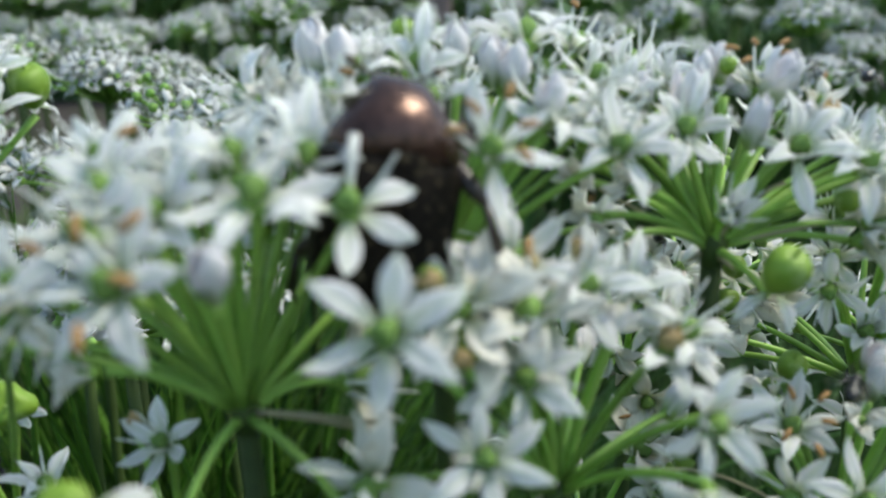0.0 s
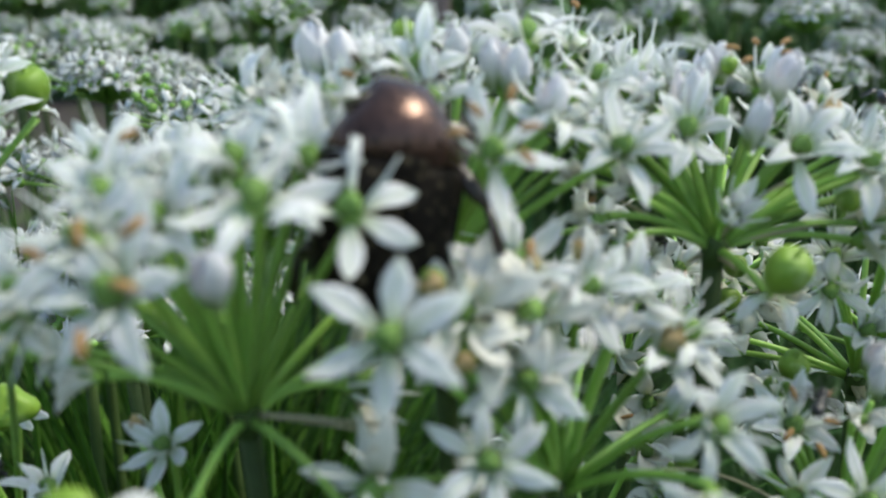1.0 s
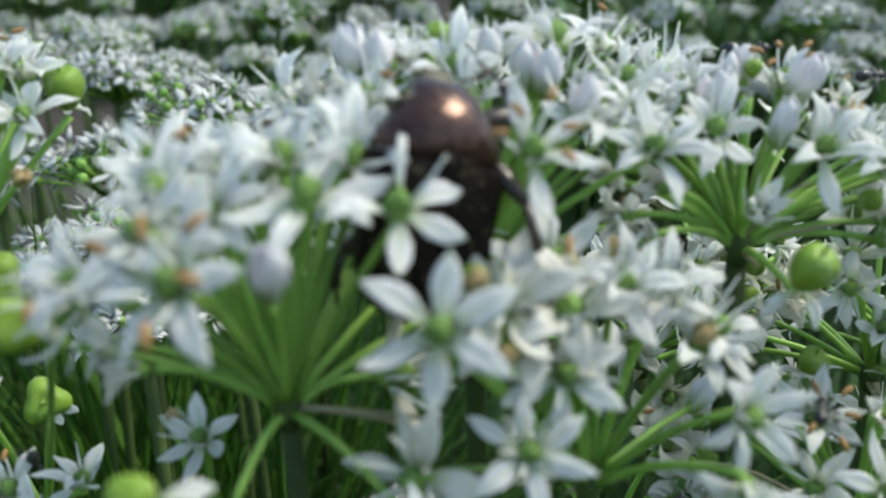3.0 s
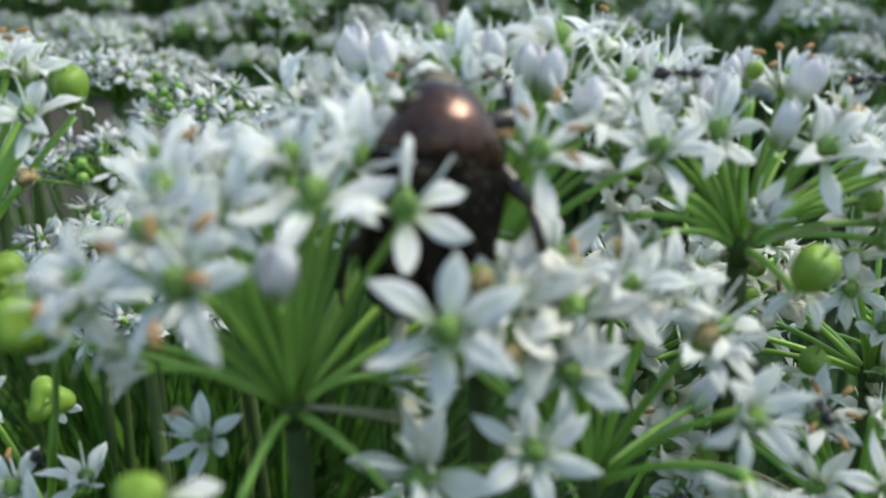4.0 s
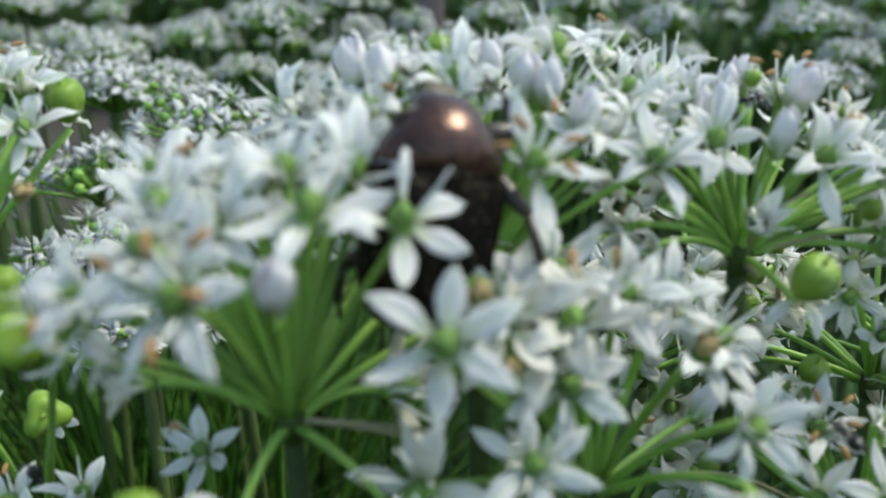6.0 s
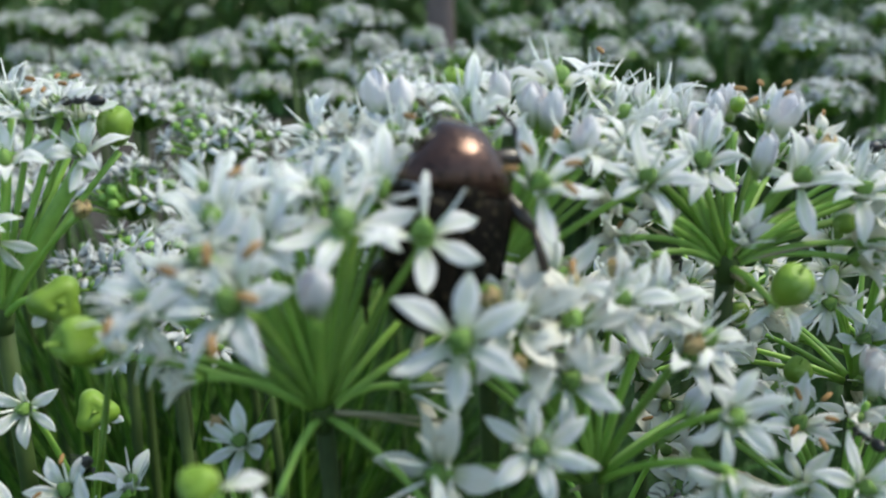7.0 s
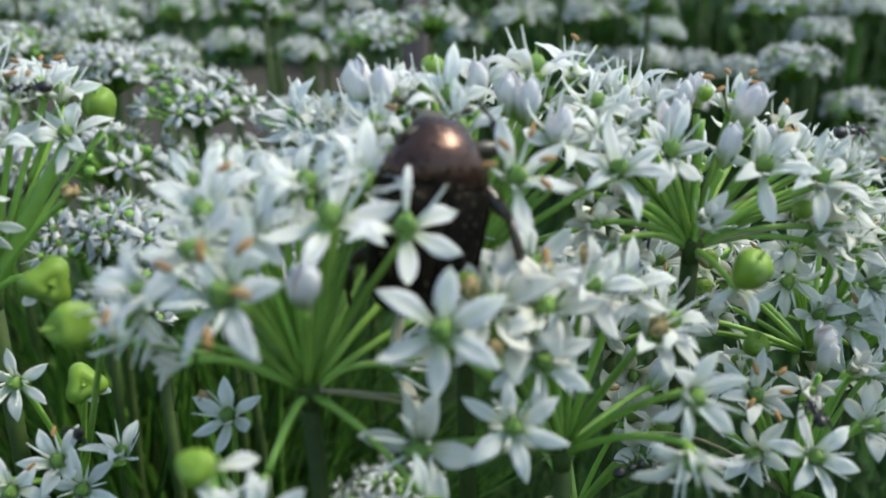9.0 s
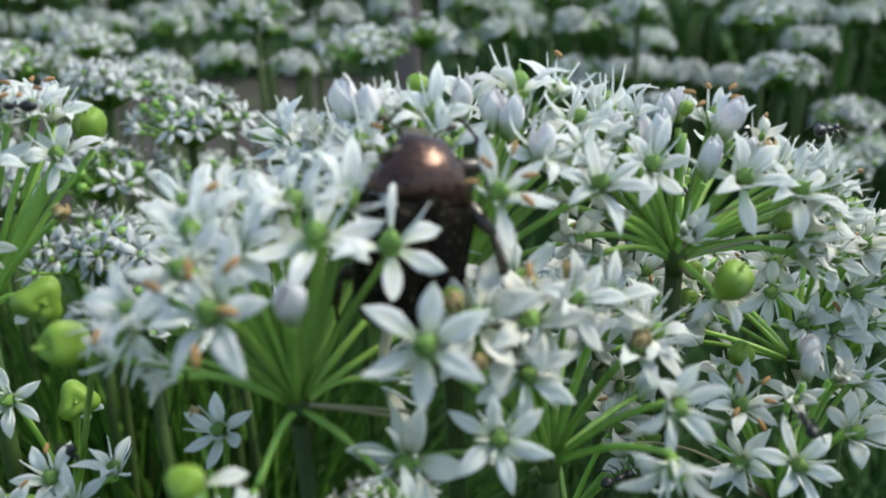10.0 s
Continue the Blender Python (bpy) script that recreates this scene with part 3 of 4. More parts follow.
plant((47.2, 89.7, 337.2), [
    (41.3, 73.6, 353.6, 0, 28, 43, 0, 0.42, 78), (37.9, 84, 356.1, -5, 45, 15, 0.9), (51.3, 80.3, 353.6, 20, 35, 20), (44.4, 70.7, 346.4, 5, -5, 10)],
    [(47.5, 85.2, 361.5, 5, 70, 0.85)],
    [(40.7, 91.8, 359.8, 0, 60, 3.5)], 8, 16, "low garlic chive with open flowers and pale buds", (6, 10), worn_shaded=0.4, radius=22,
    more=[(57.2, 91.1, 355.6), (38.2, 81.8, 349)], spent=[(44, 82.1, 357.7, 5, 35), (51.4, 86.2, 358.5, 20, 40)], stubs=[(24.4, 83.8, 351.4, 4.0), (25.7, 82.5, 347.6, 3.0)])
plant((-60.6, 91.1, 370.1), [
    (-48.7, 93.4, 390, 5, 45, 15, 0.1, 1.0), (-54.5, 92.9, 395, 0, 60, 30), (-62.4, 86.4, 386.7, -20, 25, 10), (-59.3, 98.3, 396.5, -10, 70, 20), (-68.2, 92.2, 392.7, -30, 45, 0), (-52, 95.6, 395.3, 0, 72, 10, 1.0, 0.42, 62, 0.85)],
    [(-52.5, 102.4, 396.3, 0, 75)],
    [(-46.7, 99.8, 392.3, 15, 65, 4.5), (-49.5, 82.8, 374.6, 35, 10, 5.6), (-57.6, 84.5, 381.8, 0, 20, 4)], 0, 17, "garlic chive with open flowers and swelling green capsules", (-4, 8), back=25, filler_buds=0,
    more=[(-50.6, 97.5, 394.3), (-56.5, 89.5, 389.6), (-59.5, 86.4, 381.8)], withered=[(-45.6, 84.2, 385.2)])
plant((-57, 99.8, 335.1), [
    (-58.8, 89.8, 358.1, 8, 18, 30, 0, 0.42, 80), (-52.1, 84, 349.2, 0, 55, 10, 0.4), (-62.7, 82.2, 347.9, -10, 40, 33), (-44.7, 85.6, 349, 20, 75, 5)],
    [],
    [(-51.6, 93.9, 355.7, 20, 20, 5.2), (-40.5, 69, 374.6, -30, 15, 4.6)], 0, 18, "low garlic chive with a few flowers and green capsules", (4, 4), back=30, filler_buds=0, more=[(-49.1, 82.6, 346.1), (-56.9, 80.4, 347.7)])
plant((-31.7, 89.5, 335.9), [(-28.5, 79.7, 357.7, -15, 42, 42, 0, 0.42, 66, 0.82)], [], [], 0, 25, "low garlic chive with one flower under a taller umbel", (2, 6), thick=0.9, withered=[(-32, 81.1, 359.8)])
plant((-19.1, 43.1, 340.4), [
    (-19.5, 49.8, 363.6, 5, 48, 30, 0, 0.42, 62, 0.84)], [], [(-23.8, 49, 369.7, -10, 40, 3.3)], 0, 19, "short garlic chive with one flower and a green capsule", (4, 4), thick=1.1)
plant((27.9, 122.5, 346.5), [
    (21.3, 109, 367.1, -15, 35, 10), (26.2, 105.2, 368.9, -5, 40, 30), (31, 107.3, 366.8, 5, 40, 50), (34.9, 111.2, 362.9, 25, 30, 20), (18.3, 111.7, 361.3, -30, 20, 40), (27.1, 102.2, 362, -5, 15, 5),
    (33.9, 105.3, 358, 15, 10, 25), (22.2, 104, 357.3, -20, 5, 15), (26.2, 100.1, 351.9, -5, 5, 50)],
    [], [(36.8, 104.4, 363.8, 20, 20, 3)], 5, 20, "garlic chive in dense white flower", (5, 5), worn_shaded=0.35)
plant((19.9, 106.4, 324.2), [(26.8, 94.1, 342.5, 15, 35, 15), (30.7, 99.1, 339.5, 40, 30, 5)],
    [], [(28.8, 91.3, 348.3, 20, 40, 3)], 3, 21, "low garlic chive flowering in the shade of taller ones", (4, 6), worn_shaded=0.6, radius=20, faded=[(24.9, 98, 345.5)], stubs=[(12.1, 90.7, 337, 2.0)])
plant((37.8, 124.8, 353.1), [(35.9, 111.3, 366.8, -5, 30, 10), (43.7, 113.5, 368.5, 15, 35, 30), (46.6, 117.4, 364.6, 40, 25, 0), (40.7, 107.5, 362.7, 5, 10, 12)],
    [], [(37.9, 105.5, 367.7, 0, 30, 3)], 6, 22, "garlic chive in flower behind taller umbels", (4, 6), worn_shaded=0.4, radius=22, faded=[(44.7, 109.5, 362.7), (36.8, 108.3, 358.9)])
plant((70.8, 119.7, 345.6), [(65.1, 106.2, 362.2, -15, 30, 10), (72, 104.4, 364, 0, 35, 30), (78.8, 108.5, 361.9, 20, 30, 20), (69.1, 110.3, 369.9, 0, 60, 5), (63.1, 109.9, 356.4, -30, 10, 40), (74.8, 106.3, 355.2, 10, 10, 15)],
    [(76.9, 114.4, 367.8, 20, 60)], [], 6, 23, "garlic chive in flower at the edge of the clump", (4, 6), worn_shaded=0.4, radius=22)

# ---- plants farther off ----
def floret_mesh(seed, opened):
    """A small flower on its stalk, seen from farther off, one mesh; the stalk runs down z."""
    rnd = random.Random(seed)
    bm = bmesh.new()
    tilt = pose(0, 0, 0, rnd.uniform(-28, 28), rnd.uniform(-28, 28), 0)
    for k in range(6):
        m = tilt @ pose(0, 0, 0, 0, 0, 60 * k + rnd.uniform(-12, 12)) @ pose(0.5 * MM, 0, 0, rnd.uniform(-25, 25), opened - 90 + rnd.uniform(-24, 24), 0)
        le, wi = rnd.uniform(4.6, 6.4), rnd.uniform(0.8, 1.25)
        rows = [(0.0, 0.35, 0.1), (0.35, 0.9, 0.3), (0.65, 0.95, 0.3)]
        up = [[bm.verts.new(m @ (Vector((le * u, wi * w * v, lift if v else 0.08)) * MM)) for v in (-1, 0, 1)] for u, w, lift in rows]
        tip, dn = bm.verts.new(m @ (Vector((le, 0, 0.1)) * MM)), bm.verts.new(m @ (Vector((le * 0.5, 0, -0.15)) * MM))
        for p, q in zip(up, up[1:]):
            for i in (0, 1):
                bm.faces.new((p[i], q[i], q[i + 1], p[i + 1]))
        bm.faces.new((up[2][0], tip, up[2][1]))
        bm.faces.new((up[2][1], tip, up[2][2]))
        rim = [up[0][0], up[0][1], up[0][2], up[1][2], up[2][2], tip, up[2][0], up[1][0]]
        for p, q in zip(rim, rim[1:] + rim[:1]):
            bm.faces.new((p, q, dn))
    for k in range(4):
        out = tilt @ Vector((math.cos(1.57 * k + seed), math.sin(1.57 * k + seed), rnd.uniform(1.2, 2.2))).normalized()
        tube(bm, [out * 0.8 * MM, out * 3 * MM, out * rnd.uniform(4.6, 6.0) * MM], [0.26 * MM, 0.18 * MM, 0.1 * MM], 3)
    lathe(bm, [(0.4 * MM, 0), (0.95 * MM, 0.6 * MM), (0.85 * MM, 1.4 * MM), (0.1 * MM, 1.9 * MM)], 7, 0, 0, 1)
    tube(bm, [(0, 0, 0.2 * MM), (0.5 * MM, 0.4 * MM, -8 * MM), (0, 0, -21 * MM)], [0.5 * MM, 0.45 * MM, 0.5 * MM], 5, 1)
    return mesh_of("flower", bm, M_FAR, M_STALK)


def green_floret_mesh(seed):
    """A spent flower or small capsule on its stalk."""
    bm = bmesh.new()
    lathe(bm, [(0.4 * MM, -0.6 * MM), (1.1 * MM, 0.2 * MM), (1.35 * MM, 1.2 * MM), (1.0 * MM, 2.2 * MM), (0.1 * MM, 2.8 * MM)], 9, 3, 0.1)
    tube(bm, [(0, 0, 0), (0.5 * MM, 0.4 * MM, -8 * MM), (0, 0, -21 * MM)], [0.5 * MM, 0.45 * MM, 0.5 * MM], 5)
    return mesh_of("seed_capsule", bm, M_STALK)


FLORETS = [floret_mesh(k, o) for k, o in enumerate((70, 82, 58, 76, 40, 64, 30, 88))]
SPENT = green_floret_mesh(1)


def far_plant(x, y, z, size, seed, count=40, flat=0.30, big=0.92):
    """A whole plant farther off: stem, and each stalked flower of its umbel."""
    rnd = random.Random(seed)
    thing = new("garlic_chive", None)
    base = Vector((x + rnd.uniform(-8, 8), y + rnd.uniform(-8, 8), 0))
    thing.location = base * MM
    thing.empty_display_size = 0.01
    tagged(thing, "garlic chive with a domed head of white flowers", "flower", "garlic chives in flower")
    h = Vector((x, y, z)) - base
    bm = bmesh.new()
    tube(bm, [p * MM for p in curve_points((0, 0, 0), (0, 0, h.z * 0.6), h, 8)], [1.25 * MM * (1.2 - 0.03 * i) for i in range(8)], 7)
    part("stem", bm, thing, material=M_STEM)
    gone = rnd.uniform(0.06, 0.36)
    for k in range(count):
        t = (k + 0.5) / count
        el = math.degrees(math.asin(1 - 0.68 * t))
        ax = facing(k * 137.5 + rnd.uniform(-12, 12), el)
        far = size * rnd.uniform(0.74, 1.12) * (1 - flat * ax.z)
        spent = rnd.random() < gone
        part("seed_capsule" if spent else "flower", SPENT if spent else rnd.choice(FLORETS), thing, frame_of((h + ax * far) * MM, ax, rnd.uniform(0, 60)) @ Matrix.Diagonal((big, big, far / 21.5, 1)))
    return thing


FAR = [
    (-80, 190, 361, 17), (-62, 160, 352, 16),
    (-92, 237, 377, 17.3), (-61, 205, 371, 18.0), (-121, 418, 387, 17.3), (-68, 352, 393, 18.7), (-43, 467, 388, 16.6), (-17, 532, 391, 15.8), (-90, 397, 372, 16.6), (-60, 412, 367, 15.8),
    (-45, 499, 367, 15.8), (-50, 294, 355, 14.4), (-184, 435, 386, 17.3), (-167, 477, 384, 16.6), (-232, 475, 387, 17.3), (-216, 460, 404, 17.3), (-222, 592, 401, 16.6), (-51, 439, 403, 16.6),
    (27, 455, 394, 16.6), (43, 431, 380, 16.6), (21, 452, 372, 15.8), (80, 430, 382, 17.3), (103, 399, 389, 18.0), (131, 471, 370, 15.8), (142, 347, 387, 18.7),
    (179, 562, 399, 15.8), (140, 318, 366, 18.0), (119, 446, 357, 15.8), (57, 374, 399, 18.0), (268, 518, 378, 16.6), (277, 560, 396, 15.8), (-125, 414, 368, 15.8), (77, 408, 361, 15.8),
    (167, 317, 350, 15.8), (-139, 283, 380, 17.3), (-60, 150, 340, 16.0), (-128, 206, 352, 17.6), (-76, 170, 348, 17.6), (-16, 190, 265, 17.6), (-41, 262, 357, 16), (-112, 205, 359, 17), (-67, 250, 348, 16), (-22, 250, 339, 16), (-48, 175, 336, 16), (-140, 250, 365, 17), (-95, 290, 374, 17), (-103, 142, 360, 17.6),
    (-136, 351, 382, 17.3), (-103, 324, 371, 17.3), (-156, 378, 371, 17.3), (-17, 378, 377, 16.6), (-84, 473, 382, 16.6), (-138, 514, 391, 17.3), (-105, 582, 399, 17.3), (-22, 317, 380, 18.0),
    (1, 358, 383, 17.3), (195, 419, 371, 17.3), (214, 473, 384, 17.3), (77, 400, 354, 17), (107, 430, 356, 18), (160, 500, 348, 17), (168, 450, 349, 17), (114, 380, 346, 16), (200, 380, 340, 17), (186, 330, 333, 17), (155, 300, 334, 17)]
for i, (x, y, z, size) in enumerate(FAR):
    far_plant(x, y, z, size, 100 + i, 42 if y < 300 else 34)
rnd = random.Random(5)
for row in range(5):
    y = 580 + row * 75
    n = 10 + row
    for k in range(n):
        x = (k + 0.5 - n / 2) / n * (y * 1.25 + 240) + rnd.uniform(-24, 24)
        place = x, y + rnd.uniform(-30, 30), 380 + row * 9 + rnd.uniform(-16, 12), rnd.uniform(15, 19)
        if abs(x + 14) > 42:  # a gap in the rows before the post
            far_plant(*place, 300 + row * 20 + k, 22)

for k in range(22):
    side = -1 if k % 2 else 1
    y = rnd.uniform(-300, 600)
    far_plant(side * (max(y, 0) * 0.75 + rnd.uniform(230, 700)), y, rnd.uniform(350, 385), rnd.uniform(16, 20), 800 + k, 16)
# unseen plants added beside the nearest ones, mainly to shade the lower right
for k, (x, y, z) in enumerate(((82, 58, 390), (92, 92, 392), (96, 28, 380), (134, 70, 388), (128, 128, 386), (150, 30, 380), (-120, 70, 378), (-135, 110, 384))):
    far_plant(x, y, z, 18, 900 + k, 32)


def blades(name, label, count, seed, area, height, width, mat, arch=(0.05, 0.5)):
    """Narrow leaves standing on the ground, each a folded strip that arches over."""
    rnd = random.Random(seed)
    bm = bmesh.new()
    for k in range(count):
        x, y = area(rnd)
        h, w, a, bend = rnd.uniform(*height), rnd.uniform(*width), rnd.uniform(0, 2 * math.pi), rnd.uniform(*arch)
        side, out = Vector((math.cos(a), math.sin(a), 0)), Vector((-math.sin(a), math.cos(a), 0))
        rows = []
        for i in range(6):
            t = i / 5
            c = Vector((x, y, 0)) + out * (bend * h * t ** 2.2) + Vector((0, 0, h * t * (1 - 0.35 * bend * t)))
            ww = w * (1 - t ** 3) + 0.1
            rows.append([bm.verts.new((c - side * ww / 2) * MM), bm.verts.new((c + out * ww * 0.22) * MM), bm.verts.new((c + side * ww / 2) * MM), bm.verts.new((c - out * ww * 0.10) * MM)])
        for p, q in zip(rows, rows[1:]):
            for i in range(4):
                bm.faces.new((p[i], p[(i + 1) % 4], q[(i + 1) % 4], q[i]))
    return tagged(new(name, mesh_of(name, bm, mat)), label, "leaves", kind="stuff")


def wedge(near, far):
    def area(rnd):
        y = near + (far - near) * rnd.random() ** 1.3
        return rnd.uniform(-1, 1) * (y * 0.7 + 110), y
    return area


def bed(rnd):
    """The rest of the bed, beside and behind the path."""
    while True:
        x, y = rnd.uniform(-1300, 1300), rnd.uniform(-700, 1450)
        if y < 30 or abs(x) > y * 0.7 + 100:
            return x, y


blades("chive_leaves", "narrow dark green leaves standing thick between the stems", 3600, 3, wedge(60, 300), (190, 310), (2.6, 5.5), M_LEAF)
blades("chive_leaves", "narrow arching green leaves between the nearer umbels", 2600, 9, wedge(130, 480), (180, 290), (2.6, 5.5), M_LEAF, (0.2, 0.9))
blades("chive_leaves", "green leaves crowded under the umbels beside the capsules", 900, 10, lambda r: (r.uniform(-210, -60), r.uniform(180, 340)), (290, 385), (3, 6), M_LEAF, (0.2, 0.7))
# green patches of sunlit leaf, lightened by colour
blades("chive_leaves", "green leaves leaning under the middle umbels, sunlight put into their colour", 420, 12, lambda r: (r.uniform(-125, -56), r.uniform(200, 310)), (335, 395), (3, 6), M_LEAF_LIT, (0.1, 0.5))
blades("chive_leaves", "narrow dark green leaves of the plants farther off", 3000, 4, wedge(280, 1000), (110, 250), (3, 6), M_LEAF)
blades("chive_leaves", "narrow dark green leaves filling the rest of the bed", 7000, 7, bed, (180, 300), (5, 9), M_LEAF)
# out of view: these leaves only hold back sky light from the front
blades("chive_leaves", "unseen tall leaves added on the near side of the path to shade the plants", 3000, 11, lambda r: (r.uniform(-600, 600), r.uniform(-520, -75)), (260, 410), (4, 8), M_LEAF)
blades("border_plants", "dark green leafy growth behind the flower bed", 3200, 6, lambda r: (r.uniform(120, 1900), r.uniform(1150, 1900)), (260, 620), (14, 34), M_HEDGE, (0.3, 1.1))
blades("border_plants", "green growth along the far side of the path behind the bed", 5000, 8, lambda r: (r.uniform(-4500, 4500), r.uniform(4200, 5600)), (350, 1100), (30, 80), M_HEDGE, (0.3, 1.1))

# ---- the beetle ----
def shell(bm, rows, sides=14, x_from=-1.0, x_to=1.0, belly=0.35):
    """A body skin from rows (y, half width, height, sink): domed above, flatter below."""
    loops = []
    for y, w, h, z in rows:
        loop = []
        for k in range(sides):
            a = 2 * math.pi * k / sides
            x, up = math.sin(a), math.cos(a)
            x = max(x_from, min(x_to, x))
            loop.append(Vector((w * x, y, z + (h * abs(up) ** 0.8 if up > 0 else -h * belly * abs(up)))) * MM)
        loops.append(loop)
    rings(bm, loops)


def beetle(m):
    """A flower chafer; y runs to the head, z through its back."""
    thing = new("beetle", None)
    thing.empty_display_size = 0.01
    thing.matrix_basis = m
    tagged(thing, "bronze-brown flower chafer with dark pale-flecked wing cases on white flowers", "beetle")
    bm = bmesh.new()
    shell(bm, [(-10.6, 0.8, 0.6, -1.0), (-10.0, 2.6, 1.8, -1.0), (-8, 4.4, 2.4, -1.0), (-4, 5.2, 2.6, -1.0), (1, 5.2, 2.6, -1.0), (4, 4.4, 2.6, -1.0), (7.2, 3.0, 2.0, -1.2), (8.4, 1.6, 1.2, -1.4)], 16, belly=1.2)
    part("abdomen", bm, thing, material=M_LEG)
    for s in (-1, 1):
        bm = bmesh.new()
        rows = [(-10.3, 1.2, 1.1, -0.6), (-9.6, 3.4, 2.4, -0.6), (-8.0, 4.9, 3.3, -0.5), (-5.0, 5.6, 3.9, -0.4), (-1.5, 5.9, 4.2, -0.3), (1.2, 6.05, 4.2, -0.3), (2.5, 5.85, 4.0, -0.35), (3.3, 5.3, 3.5, -0.4), (4.3, 4.4, 2.9, -0.4)]
        shell(bm, rows, 26, 0.012 if s > 0 else -1, 1 if s > 0 else -0.012, 0.2)
        part("wing_case", bm, thing, material=M_ELYTRA)
        bm = bmesh.new()
        tube(bm, [Vector((s * x, y, z)) * MM for x, y, z in ((5.0, -8, 1.2), (5.3, -4, 1.7), (5.3, 1, 1.9), (4.7, 4.0, 1.6))], [0.1 * MM, 0.22 * MM, 0.24 * MM, 0.1 * MM], 6)
        part("wing_case_ridge", bm, thing, material=M_ELYTRA)
    bm = bmesh.new()
    shell(bm, [(2.7, 5.0, 3.5, -0.35), (2.9, 5.4, 3.85, -0.3), (3.4, 5.6, 4.1, -0.3), (4.3, 5.35, 4.2, -0.3), (5.3, 4.8, 4.1, -0.3), (6.3, 4.1, 3.8, -0.4), (7.3, 3.4, 3.3, -0.6), (8.2, 2.75, 2.6, -0.8), (8.8, 2.35, 1.9, -1.0), (9.1, 1.9, 1.2, -1.1)], 40)
    part("pronotum", bm, thing, label="shiny coppery brown pronotum", material=M_BRONZE)
    bm = bmesh.new()
    lathe(bm, [(0.2 * MM, 0), (1.5 * MM, 0.05 * MM), (1.4 * MM, 0.3 * MM), (0.3 * MM, 0.45 * MM)], 9, 3, 0.25)
    part("scutellum", bm, thing, pose(0, 2.2 * MM, 3.72 * MM, 4, 0, 30) @ Matrix.Diagonal((1, 1, 0.35, 1)), material=M_ELYTRA)
    head_at = Vector((0.3, 7.4, -2.3))
    bm = bmesh.new()
    shell(bm, [(0.0, 1.9, 1.2, 0.0), (0.9, 2.0, 1.2, -0.2), (1.9, 1.7, 0.9, -0.5), (2.8, 1.45, 0.5, -0.9), (3.0, 1.3, 0.25, -1.0)], 14)
    head = part("head", bm, thing, Matrix.Translation(head_at * MM), "dull olive brown head with a squared snout", M_FACE)
    for s in (-1, 1):
        bm = bmesh.new()
        lathe(bm, [(0.1 * MM, -0.55 * MM), (0.45 * MM, -0.3 * MM), (0.55 * MM, 0), (0.45 * MM, 0.3 * MM), (0.1 * MM, 0.55 * MM)], 9)
        part("eye", bm, head, Matrix.Translation(Vector((s * 1.8, 0.7, 0.1)) * MM), material=M_ANT)
        bm = bmesh.new()
        tube(bm, [Vector((s * x, y, z)) * MM for x, y, z in ((1.4, 1.6, -0.3), (2.3, 2.4, 0.1), (3.2, 2.7, 0.3))], [0.16 * MM, 0.14 * MM, 0.12 * MM], 6)
        tube(bm, [Vector((s * x, y, z)) * MM for x, y, z in ((3.1, 2.6, 0.3), (3.7, 3.0, 0.4), (4.3, 3.3, 0.4))], [0.14 * MM, 0.4 * MM, 0.15 * MM], 6)
        part("antenna", bm, head, material=M_FACE)

    def leg(points, thick=0.75, mat=M_LEG):
        """femur, shin and foot through four joints."""
        a, b, c, d = [Vector(p) for p in points]
        bm = bmesh.new()
        tube(bm, [(p - a) * MM for p in (a, a.lerp(b, 0.35), a.lerp(b, 0.7), b)], [thick * 0.7 * MM, thick * MM, thick * 0.95 * MM, thick * 0.55 * MM], 8)
        upper = part("leg", bm, thing, Matrix.Translation(a * MM), material=mat)
        bm = bmesh.new()
        tube(bm, [(p - a) * MM for p in (b, b.lerp(c, 0.5), c)], [thick * 0.45 * MM, thick * 0.5 * MM, thick * 0.62 * MM], 7)
        for t in (0.45, 0.7):
            q = b.lerp(c, t) - a
            tube(bm, [q * MM, (q + (c - b).normalized() * 0.5 + Vector((0.4, 0, 0.3))) * MM], [0.16 * MM, 0.03 * MM], 5)
        part("shin", bm, upper, material=mat)
        bm = bmesh.new()
        pts = [c.lerp(d, i / 8) - a for i in range(9)]
        tube(bm, [p * MM for p in pts], [(0.26 if i % 2 else 0.15) * MM for i in range(9)], 6)
        part("foot", bm, upper, material=mat)
        return upper
    fore = leg([(3.2, 6.2, -1.0), (6.9, 7.2, -0.6), (5.8, 9.7, -1.0), (3.6, 11.4, -1.4)], 0.95)
    leg([(-2.7, 5.6, -0.8), (-4.6, 6.5, 0.1), (-2.6, 7.5, 0.6), (-0.2, 8.5, 0.2)], 0.6, M_FACE)
    leg([(4.4, 3.9, -0.2), (7.0, 0.6, 3.4), (8.6, -3.0, 4.0), (9.4, -7.0, 3.8)], 0.8)
    leg([(-4.6, 3.5, -1.2), (-6.4, 2.0, -2.6), (-6.0, -1.5, -4.0), (-5.0, -4.0, -5.0)])
    leg([(4.6, -4.5, -1.2), (7.0, -5.6, -1.0), (6.5, -9.6, -1.6), (6.2, -13.0, -2.5)])
    leg([(-4.6, -4.5, -1.6), (-5.6, -6.0, -3.2), (-5.2, -9.0, -4.6), (-4.2, -11.0, -6.0)])
    return thing, head, fore


BODY_UP, BODY_BACK = Vector((0.18, 0.19, 0.95)).normalized(), Vector((0.42, -0.86, 0.32))
bz = (BODY_BACK - BODY_UP * BODY_BACK.dot(BODY_UP)).normalized()
